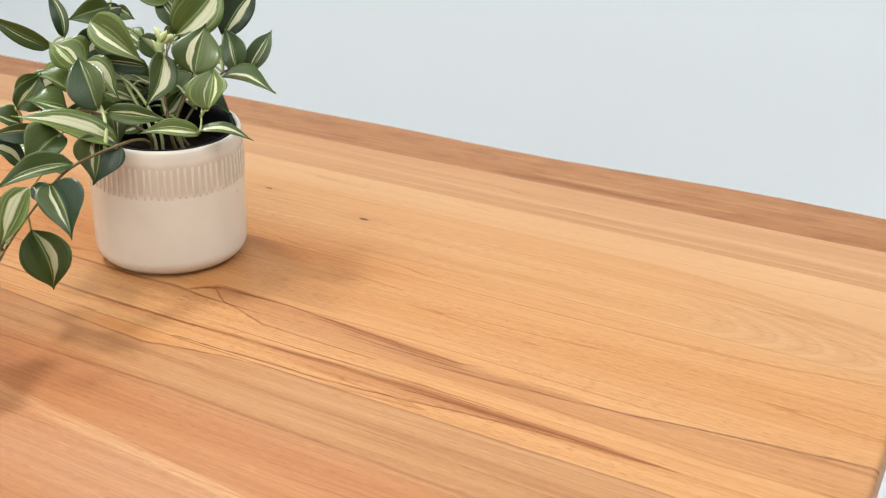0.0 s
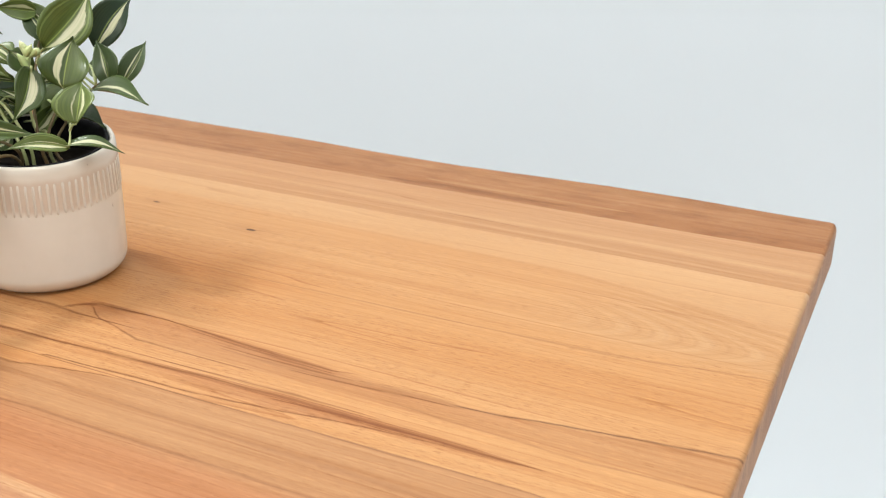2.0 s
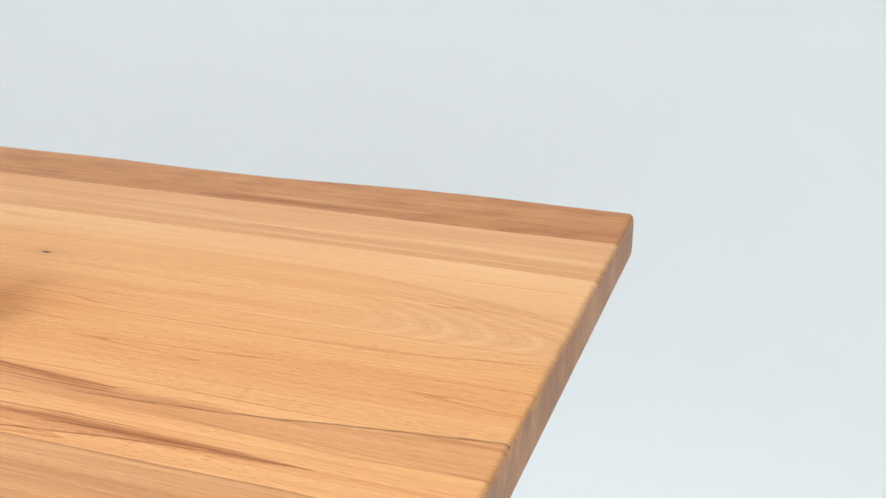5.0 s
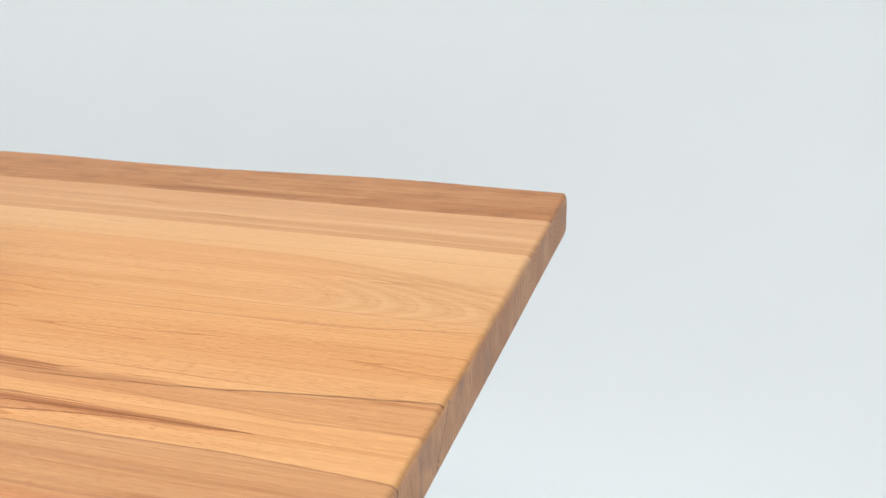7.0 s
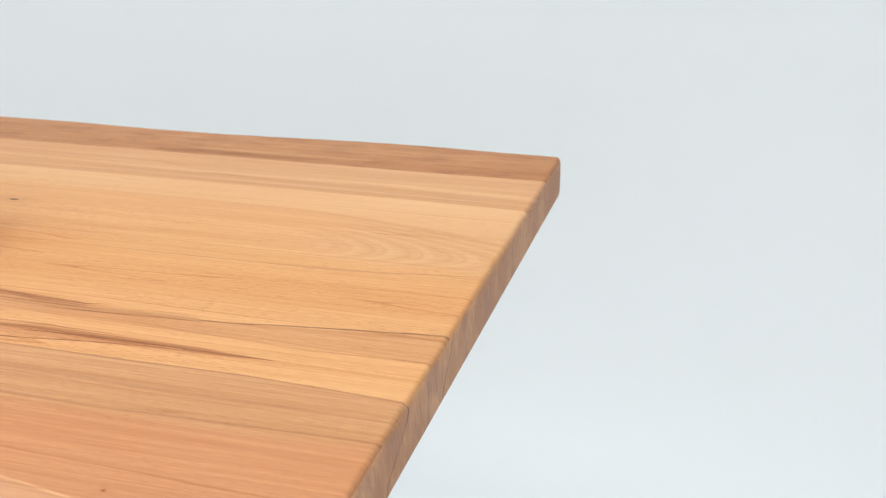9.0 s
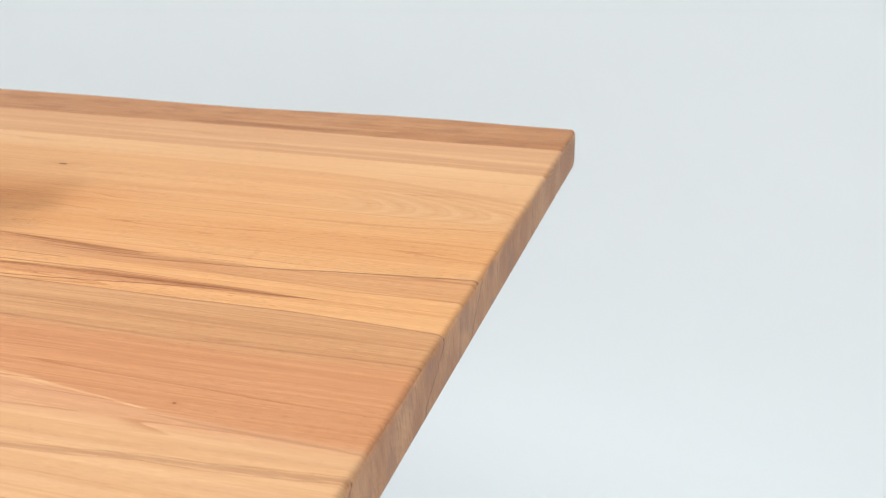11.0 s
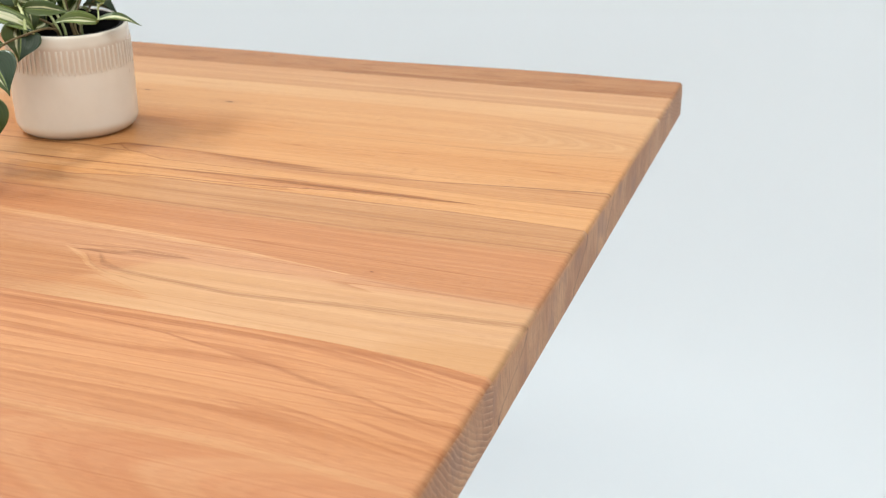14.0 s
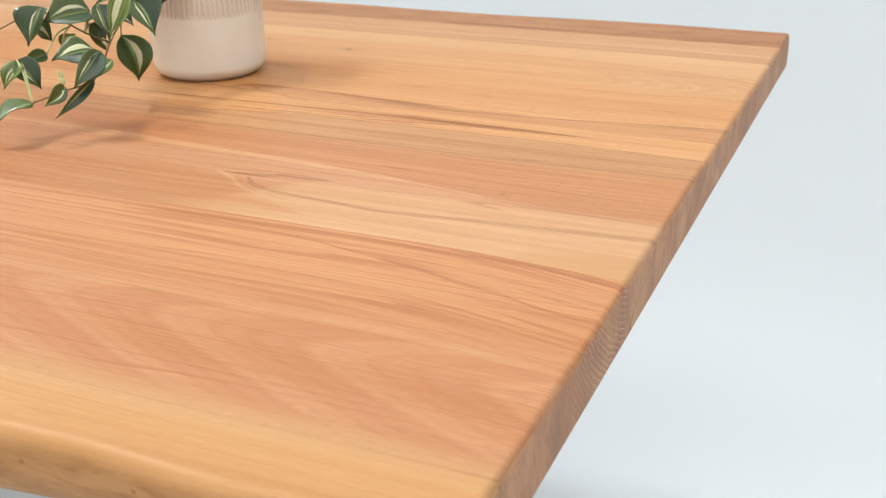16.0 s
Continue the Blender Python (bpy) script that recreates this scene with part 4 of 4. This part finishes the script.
def table():
    base = tagged(new("table"), "solid hardwood table with warm oiled planks and wavy live edges", "table")
    base.location = (-0.86, 0, 0)
    base.matrix_basis = Matrix.Translation((-0.86, 0, 0))
    seam_a = lambda x: 0.4145 + 0.0025 * min(1.0, max(0.0, (x + 0.1) / 0.1))
    seam_b = lambda x: 0.3370 - 0.0038 * min(1.0, max(0.0, (x + 0.10) / 0.10))
    seam_c = lambda x: 0.0062 - 0.006 * min(1.0, max(0.0, (x + 0.1) / 0.1))
    seam_d = lambda x: -0.2245 - 0.0115 * max(0.0, (x + 0.13) / 0.13) ** 1.5
    seam_e = lambda x: -0.4465
    rows = [
        (wood_far(), end_grain("end_far", 1, 0.47, 0.80, 0.0045), seam_a, far_edge, False, True, "brown plank with a wavy live edge"),
        (wood_second(), end_grain("end_second", 2, 0.38, 0.86, 0.004), seam_b, seam_a, False, False, "narrow pale plank"),
        (wood_wide(), end_grain("end_wide", 3, 0.50, 0.80, 0.0032, 0.25, ((0.096, 0.070, 0.0012),)), seam_c, seam_b, False, False, "wide golden plank with dark mineral lines"),
        (wood_swirl(), end_grain("end_swirl", 4, -0.14, 0.66, 0.005, 0.08, ((0.001, -0.040, 0.0013), (-0.164, -0.224, 0.0014))), seam_d, seam_c, False, False, "plank with a pale sapwood swirl"),
        (wood_red(), end_grain("end_red", 5, -0.19, 0.86, 0.0036, 0.62, upto=-0.335), seam_e, seam_d, False, False, "reddish plank with arched grain"),
        (wood_near(), end_grain("end_near", 6, -0.47, 0.83, 0.0045), near_edge, seam_e, True, False, "amber plank with a rounded live edge"),
    ]
    for mat, end, lo, hi, a, b, label in rows:
        bm, mats = board(mat, end, lo, hi, a, b)
        part("plank", bm, mats, base, label)
    # two steel frames, set well in under the top
    for x in (-0.42, -1.32):
        for y in (-0.15, 0.22):
            rings = [[(x + sx * 0.03, y + sy * 0.03, z) for sx, sy in ((-1, -1), (1, -1), (1, 1), (-1, 1))] for z in (0.0, UNDER - 0.03)]
            bm = loft(rings, smooth=False)
            bmesh.ops.bevel(bm, geom=bm.edges[:], offset=0.003, segments=2, affect="EDGES")
            part("leg", bm, STEEL, base, "square black steel leg")
        rings = [[(x + sx * 0.03, y, UNDER - 0.015 + sz * 0.015) for sx, sz in ((-1, -1), (1, -1), (1, 1), (-1, 1))] for y in (-0.30, 0.36)]
        bm = loft(rings, smooth=False)
        bmesh.ops.bevel(bm, geom=bm.edges[:], offset=0.003, segments=2, affect="EDGES")
        part("crossbar", bm, STEEL, base, "flat black steel bar")


table()

# ---- pot ----
PX, PY = -0.5250, 0.1148


def leaning(x, y, z):
    """The hand-thrown pot is not quite level: lower on one side."""
    return z - 0.6 * z * (x - y)


def turned(profile, sides=96):
    """A body of revolution from (radius, height) pairs."""
    return loft([[(r * math.cos(a), r * math.sin(a), leaning(r * math.cos(a), r * math.sin(a), z)) for a in (2 * math.pi * k / sides for k in range(sides))] for r, z in profile])


def pot():
    wide = 1.006
    base = tagged(new("flower_pot"), "cream glazed stoneware pot with a ribbed band", "pot")
    base.matrix_basis = Matrix.Translation((PX, PY, TOP))
    outer = [(0.0465, 0.0), (0.0480, 0.0009)]
    outer += [(0.0432 + 0.0128 * math.sin(radians(a)), 0.0137 - 0.0133 * math.cos(radians(a))) for a in (24, 34, 46, 58, 70, 80, 90)]
    outer += [(0.0562, 0.030), (0.0563, 0.045), (0.0562, 0.060), (0.0560, 0.072), (0.0557, 0.086), (0.0553, 0.094)]
    outer += [(0.0549, 0.0975), (0.0540, 0.0995), (0.0528, 0.1000), (0.0517, 0.0993), (0.0511, 0.0975), (0.0508, 0.090), (0.0506, 0.060), (0.0490, 0.02), (0.044, 0.008)]
    body = turned([(r * wide, z * 1.015) for r, z in outer])
    me = link("body", body, GLAZE, None)
    me.parent = base
    # slim raised ribs round the upper band
    proto = None
    count = 72
    for k in range(count):
        a = 2 * math.pi * k / count
        if proto is None:
            rings = []
            for z, w, d in ((0.0652, 0.0004, 0.0001), (0.0660, 0.0009, 0.0003), (0.0674, 0.0012, 0.00042), (0.0857, 0.0012, 0.00042), (0.0872, 0.0009, 0.0003), (0.0878, 0.0004, 0.0001)):
                r = 0.0562 * wide - 0.00045 * max(0, z - 0.072) / 0.014
                rings.append([(r - 0.0008, -w, z), (r + d * 0.8, -w * 0.75, z), (r + d, 0, z), (r + d * 0.8, w * 0.75, z), (r - 0.0008, w, z)])
            proto = link("rib", loft(rings), RIB).data
            ob = bpy.data.objects["rib"]
        else:
            ob = new("rib", proto)
        ob.parent = base
        ob.matrix_basis = pose(0, 0, leaning(0.056 * math.cos(a), 0.056 * math.sin(a), 0.074) - 0.074 + random.uniform(-0.0006, 0.0006), random.uniform(-0.3, 0.3), 0, math.degrees(a) + random.uniform(-0.35, 0.35))


def liner():
    base = tagged(new("nursery_pot"), "black plastic nursery pot filled with dark soil", "pot")
    base.matrix_basis = Matrix.Translation((PX, PY, TOP))
    shell = [(0.040, 0.0085), (0.0425, 0.0095), (0.0470, 0.085), (0.0501, 0.0885), (0.0511, 0.0962), (0.0508, 0.0992), (0.0490, 0.0994), (0.0478, 0.0955), (0.0455, 0.080), (0.041, 0.0125)]
    ob = link("shell", turned([(r, z * 1.017) for r, z in shell], 72), BLACK)
    ob.parent = base
    bm = bmesh.new()
    rows = []
    for i in range(9):
        r = 0.0462 * i / 8
        rows.append([bm.verts.new((r * math.cos(2 * math.pi * k / 40), r * math.sin(2 * math.pi * k / 40), 0.0815 + 0.004 * (noise.noise(Vector((r * 120 * math.cos(2 * math.pi * k / 40), r * 120 * math.sin(2 * math.pi * k / 40), 1))) if i < 8 else 0))) for k in range(40)])
    for a, b in zip(rows, rows[1:]):
        for k in range(40):
            bm.faces.new((a[k], a[(k + 1) % 40], b[(k + 1) % 40], b[k])).smooth = True
    bmesh.ops.remove_doubles(bm, verts=bm.verts, dist=1e-5)
    ob = link("soil", bm, SOIL)
    ob.parent = base


pot()
liner()

# ---- plant ----
# leaves: foot x y z, tip x y z, width, turn about the rib
CROWN = [
    (-0.531, 0.139, 0.922, -0.518, 0.180, 0.960, 0.035, 67),
    (-0.521, 0.180, 0.916, -0.514, 0.220, 0.949, 0.027, 61),
    (-0.541, 0.163, 0.919, -0.569, 0.160, 0.951, 0.024, -42),
    (-0.498, 0.120, 0.901, -0.499, 0.137, 0.934, 0.036, 20),
    (-0.472, 0.102, 0.883, -0.479, 0.119, 0.908, 0.032, -12),
    (-0.497, 0.166, 0.892, -0.517, 0.178, 0.922, 0.019, -25),
    (-0.497, 0.179, 0.890, -0.495, 0.208, 0.919, 0.017, 30),
    (-0.493, 0.143, 0.895, -0.452, 0.154, 0.886, 0.025, 11),
    (-0.523, 0.116, 0.913, -0.517, 0.089, 0.881, 0.024, -57),
]
MIDDLE = [
    (-0.571, 0.097, 0.934, -0.528, 0.102, 0.908, 0.027, 71),
    (-0.582, 0.110, 0.918, -0.550, 0.123, 0.904, 0.020, 61),
    (-0.550, 0.128, 0.897, -0.581, 0.092, 0.906, 0.015, -75),
    (-0.575, 0.090, 0.905, -0.544, 0.091, 0.881, 0.020, 27),
    (-0.558, 0.135, 0.881, -0.575, 0.107, 0.887, 0.026, -6),
    (-0.529, 0.063, 0.881, -0.498, 0.090, 0.875, 0.015, 64),
    (-0.529, 0.157, 0.887, -0.538, 0.136, 0.870, 0.021, -24),
    (-0.538, 0.166, 0.895, -0.553, 0.144, 0.890, 0.014, -61),
    (-0.545, 0.159, 0.918, -0.554, 0.150, 0.911, 0.016, -58),
    (-0.557, 0.119, 0.870, -0.572, 0.090, 0.875, 0.024, -25),
]
LEFT = [
    (-0.610, 0.092, 0.911, -0.635, 0.055, 0.940, 0.014, -94),
    (-0.604, 0.101, 0.917, -0.623, 0.105, 0.950, 0.012, -24),
    (-0.580, 0.125, 0.939, -0.597, 0.098, 0.931, 0.019, -72),
    (-0.588, 0.099, 0.907, -0.576, 0.118, 0.928, 0.021, 84),
    (-0.578, 0.134, 0.937, -0.592, 0.110, 0.930, 0.013, -86),
    (-0.584, 0.135, 0.935, -0.570, 0.140, 0.928, 0.012, 55),
    (-0.567, 0.077, 0.904, -0.589, 0.073, 0.921, 0.036, -16),
    (-0.533, 0.059, 0.883, -0.560, 0.072, 0.914, 0.028, -36),
    (-0.587, 0.036, 0.881, -0.583, 0.058, 0.903, 0.022, 68),
    (-0.562, 0.058, 0.881, -0.578, 0.035, 0.888, 0.037, -22),
    (-0.591, 0.063, 0.900, -0.570, 0.074, 0.886, 0.025, 10),
]
LOW = [
    (-0.480, 0.097, 0.867, -0.444, 0.116, 0.862, 0.012, 20),
    (-0.514, 0.055, 0.862, -0.563, 0.011, 0.886, 0.024, -31),
    (-0.554, 0.031, 0.871, -0.580, -0.000, 0.871, 0.014, -71),
    (-0.537, 0.028, 0.874, -0.541, -0.002, 0.855, 0.027, -47),
    (-0.514, 0.015, 0.860, -0.544, -0.027, 0.847, 0.017, -48),
    (-0.523, 0.048, 0.868, -0.515, 0.031, 0.840, 0.036, -41),
    (-0.537, 0.076, 0.881, -0.526, 0.069, 0.855, 0.017, -0),
    (-0.561, 0.013, 0.849, -0.581, -0.005, 0.865, 0.021, -24),
    (-0.477, 0.099, 0.866, -0.512, 0.073, 0.866, 0.013, -57),
    (-0.553, 0.159, 0.943, -0.575, 0.139, 0.948, 0.016, -83),
]
TRAIL = [
    (-0.514, -0.005, 0.852, -0.485, -0.019, 0.824, 0.030, 27),
    (-0.524, -0.017, 0.822, -0.513, -0.014, 0.780, 0.032, 47),
    (-0.491, -0.042, 0.865, -0.498, -0.064, 0.832, 0.020, -35),
    (-0.522, -0.046, 0.854, -0.504, -0.057, 0.826, 0.020, -2),
    (-0.524, -0.051, 0.840, -0.514, -0.050, 0.815, 0.014, 37),
    (-0.500, -0.081, 0.824, -0.515, -0.117, 0.821, 0.033, -24),
    (-0.487, -0.090, 0.826, -0.495, -0.119, 0.800, 0.021, -45),
    (-0.489, -0.074, 0.815, -0.499, -0.108, 0.801, 0.014, -39),
    (-0.493, -0.095, 0.803, -0.504, -0.135, 0.778, 0.010, -68),
    (-0.500, -0.123, 0.803, -0.504, -0.145, 0.791, 0.014, -76),
]
TRAIL_END = [
    (-0.559, -0.072, 0.855, -0.559, -0.094, 0.825, 0.030, -9),
    (-0.573, -0.076, 0.836, -0.559, -0.066, 0.823, 0.021, 31),
    (-0.529, -0.047, 0.848, -0.552, -0.083, 0.844, 0.043, -33),
    (-0.552, -0.117, 0.819, -0.533, -0.114, 0.795, 0.022, 39),
    (-0.549, -0.115, 0.817, -0.555, -0.134, 0.798, 0.018, -21),
    (-0.542, -0.093, 0.820, -0.550, -0.117, 0.817, 0.013, -51),
    (-0.524, -0.136, 0.790, -0.538, -0.169, 0.778, 0.021, -12),
    (-0.553, -0.062, 0.819, -0.544, -0.052, 0.829, 0.014, 63),
]
INNER = [
    (-0.550, 0.149, 0.876, -0.571, 0.126, 0.891, 0.019, -68),
    (-0.553, 0.175, 0.900, -0.566, 0.170, 0.925, 0.022, -39),
    (-0.576, 0.150, 0.913, -0.555, 0.157, 0.894, 0.018, 61),
    (-0.595, 0.092, 0.885, -0.574, 0.112, 0.900, 0.019, 72),
    (-0.612, 0.071, 0.880, -0.589, 0.092, 0.890, 0.021, 46),
    (-0.546, 0.096, 0.861, -0.568, 0.075, 0.882, 0.020, -70),
    (-0.533, 0.185, 0.901, -0.512, 0.194, 0.893, 0.019, 54),
    (-0.525, 0.142, 0.871, -0.496, 0.157, 0.863, 0.024, 9),
    (-0.544, 0.134, 0.860, -0.530, 0.148, 0.882, 0.015, 77),
    (-0.570, 0.102, 0.881, -0.547, 0.115, 0.873, 0.018, 53),
]
DEPTH = [
    (-0.617, 0.063, 0.876, -0.610, 0.086, 0.892, 0.019, 70),
    (-0.579, 0.074, 0.872, -0.598, 0.046, 0.878, 0.025, -17),
    (-0.602, 0.052, 0.863, -0.619, 0.035, 0.873, 0.017, -45),
    (-0.558, 0.127, 0.875, -0.566, 0.107, 0.863, 0.018, -56),
    (-0.598, 0.150, 0.913, -0.577, 0.153, 0.901, 0.027, 13),
    (-0.582, 0.093, 0.870, -0.587, 0.074, 0.856, 0.016, -54),
    (-0.547, 0.165, 0.877, -0.556, 0.158, 0.897, 0.017, -78),
    (-0.618, 0.096, 0.881, -0.605, 0.107, 0.895, 0.027, 33),
    (-0.545, 0.112, 0.861, -0.551, 0.088, 0.855, 0.015, -62),
    (-0.577, 0.043, 0.853, -0.589, 0.027, 0.847, 0.023, -11),
    (-0.554, 0.014, 0.837, -0.534, 0.014, 0.824, 0.015, 40),
    (-0.573, 0.133, 0.854, -0.587, 0.124, 0.888, 0.030, -45),
    (-0.570, 0.145, 0.860, -0.581, 0.139, 0.892, 0.027, -46),
    (-0.585, 0.131, 0.880, -0.559, 0.145, 0.870, 0.021, 53),
    (-0.558, 0.156, 0.859, -0.548, 0.167, 0.883, 0.022, 56),
]


def leaf(base, row):
    """One leaf blade: pointed oval, folded along its rib and drooping to the tip, with real thickness."""
    bx, by, bz, tx, ty, tz, wide, roll = row
    foot, tip = Vector((bx, by, bz)), Vector((tx, ty, tz))
    axis = tip - foot
    length = axis.length
    axis.normalize()
    up = Vector((0, 0, 1)) - axis * axis.z
    up.normalize()
    normal = Matrix.Rotation(radians(roll), 3, axis) @ up
    across = axis.cross(normal)
    fold, droop, curl = random.uniform(0.12, 0.50), random.uniform(0.06, 0.28), random.uniform(-0.07, 0.07)
    ripple, phase = random.uniform(0.02, 0.07), random.uniform(0, 6)
    twist, uneven = random.uniform(-0.7, 0.7), random.uniform(-0.16, 0.16)
    n, m = 14, 6
    bm = bmesh.new()
    uv = bm.loops.layers.uv.new("blade")
    grids = []
    for lift in (0.00018, -0.00018):
        grid = []
        for i in range(n + 1):
            v = i / n
            shape = math.sin(math.pi * min(1.0, v**0.70 * 0.985 + 0.012)) ** (0.70 + 0.75 * v) if v < 1 else 0.0
            half = wide / 2 * max(shape, 0.012)
            line = []
            for j in range(-m, m + 1):
                u = j / m
                h = abs(u) * half * fold * 2.0 - half * 0.35 * u * u * fold
                h += length * (droop * (4 * v * (1 - v)) * 0.5) + ripple * wide * math.sin(9 * v + phase) * u * u
                turn = twist * (v - 0.35) * u * half
                side = u * half * (1 + uneven * (1 if u > 0 else -1)) + curl * length * math.sin(math.pi * v)
                h += turn
                line.append(bm.verts.new(foot + axis * (length * v) + across * side + normal * (h + lift)))
            grid.append(line)
        grids.append(grid)
    top, low = grids
    for g, flip in ((top, False), (low, True)):
        for i in range(n):
            for j in range(2 * m):
                q = [(i, j), (i, j + 1), (i + 1, j + 1), (i + 1, j)]
                f = bm.faces.new([g[a][b] for a, b in (q[::-1] if flip else q)])
                f.smooth = True
                f.material_index = int(flip)
                for lp, (a, b) in zip(f.loops, q[::-1] if flip else q):
                    lp[uv].uv = (b / (2 * m), a / n)
    for j in (0, 2 * m):
        for i in range(n):
            q = [top[i][j], top[i + 1][j], low[i + 1][j], low[i][j]]
            f = bm.faces.new(q)
            for lp in f.loops:
                lp[uv].uv = (j / (2 * m), i / n)
    for i in (0, n):
        for j in range(2 * m):
            f = bm.faces.new([top[i][j], top[i][j + 1], low[i][j + 1], low[i][j]])
            for lp in f.loops:
                lp[uv].uv = (0.5, i / n)
    bmesh.ops.recalc_face_normals(bm, faces=bm.faces)
    part("leaf", bm, [LEAF, LEAF_BACK], base)
    return foot


def plant():
    base = tagged(new("trailing_plant"), "trailing plant with dark green and cream striped leaves, over the rim", "plant")
    base.matrix_basis = Matrix.Translation((PX, PY, TOP + 0.08))
    root = lambda dx, dy: (PX + dx, PY + dy, TOP + 0.076)
    stems = [
        ("trailing_stem", STEM_BROWN, 0.0012, [root(0.012, -0.02), (-0.508, 0.075, 0.862), (-0.510, 0.036, 0.863), (-0.514, 0.006, 0.856), (-0.515, -0.026, 0.836), (-0.507, -0.053, 0.824), (-0.495, -0.090, 0.803), (-0.501, -0.124, 0.799), (-0.524, -0.136, 0.790)]),
        ("trailing_stem", STEM_BROWN, 0.0011, [(-0.507, -0.053, 0.824), (-0.526, -0.061, 0.833), (-0.567, -0.067, 0.849), (-0.604, -0.079, 0.834)]),
        ("stem", STEM_GREEN, 0.0017, [(-0.513, 0.043, 0.862), (-0.521, 0.053, 0.875), (-0.532, 0.061, 0.885), (-0.556, 0.072, 0.903)]),
        ("stem", STEM_GREEN, 0.0013, [root(0.02, 0.0), (-0.497, 0.100, 0.862), (-0.478, 0.098, 0.867), (-0.482, 0.107, 0.881)]),
        ("stem", STEM_BROWN, 0.0015, [root(0.012, 0.0), (-0.516, 0.110, 0.860), (-0.530, 0.123, 0.889), (-0.544, 0.147, 0.920), (-0.549, 0.162, 0.938)]),
        ("stem", STEM_BROWN, 0.0014, [root(0.016, 0.008), (-0.520, 0.120, 0.857), (-0.522, 0.144, 0.890), (-0.508, 0.136, 0.914)]),
        ("stem", STEM_BROWN, 0.0014, [root(0.016, 0.014), (-0.522, 0.131, 0.855), (-0.511, 0.167, 0.891), (-0.494, 0.181, 0.890)]),
        ("stem", STEM_GREEN, 0.0014, [root(0.004, -0.008), (-0.522, 0.105, 0.861), (-0.548, 0.106, 0.890), (-0.589, 0.099, 0.907), (-0.605, 0.100, 0.918)]),
        ("stem", STEM_GREEN, 0.0014, [root(0.002, -0.012), (-0.525, 0.101, 0.859), (-0.561, 0.110, 0.899), (-0.582, 0.129, 0.935), (-0.584, 0.130, 0.947)]),
        ("stem", STEM_BROWN, 0.0014, [root(-0.002, -0.016), (-0.520, 0.092, 0.860), (-0.548, 0.071, 0.876), (-0.572, 0.053, 0.878), (-0.591, 0.039, 0.879)]),
    ]
    knots = []
    for name, mat, r, pts in stems:
        radii = [r * (1 - 0.55 * k / (len(pts) - 1)) for k in range(len(pts))]
        part(name, tube(pts, radii), mat, base)
        for a, b in zip(pts, pts[1:]):
            knots += [Vector(a).lerp(Vector(b), s) for s in (0.0, 0.33, 0.66, 1.0)]
    for rows in (CROWN, MIDDLE, LEFT, LOW, TRAIL, TRAIL_END, INNER, DEPTH):
        for row in rows:
            foot = leaf(base, row)
            near = min(knots, key=lambda k: (k - foot).length)
            if (near - foot).length > 0.002:
                mid = near.lerp(foot, 0.5) + Vector((0, 0, 0.15 * (near - foot).length))
                part("leaf_stalk", tube([near, mid, foot], [0.0010, 0.0009, 0.0007], 6), STEM_GREEN, base)
    # young pale shoots at the heart of the crown and on the trailing stem
    def shoots(centre, count, size):
        for k in range(count):
            foot = Vector(centre) + size * Vector((random.uniform(-0.006, 0.006), random.uniform(-0.006, 0.006), random.uniform(-0.004, 0.012)))
            tip = foot + size * Vector((random.uniform(-0.010, 0.010), random.uniform(-0.010, 0.006), random.uniform(0.004, 0.013)))
            side = (tip - foot).cross(Vector((0.6, -0.6, 0.4))).normalized() * 0.0028 * size
            up = Vector((0.6, -0.6, 0.4)) * 0.0009 * size
            rings = []
            for s, w in ((0.0, 0.15), (0.25, 0.75), (0.5, 1.0), (0.75, 0.7), (1.0, 0.08)):
                p = foot.lerp(tip, s)
                rings.append([p - side * w, p - up * w, p + side * w, p + up * w])
            part("bud", loft(rings), PALE_LEAF, base, "small pale green leaf bud")

    shoots((-0.521, 0.116, 0.914), 7, 1.0)
    shoots((-0.507, -0.055, 0.824), 4, 0.8)
    shoots((-0.501, -0.120, 0.800), 3, 0.7)
    part("stem", tube([(-0.521, 0.113, 0.868), (-0.523, 0.112, 0.885), (-0.521, 0.116, 0.915)], [0.0012, 0.0010, 0.0008]), STEM_GREEN, base)


plant()
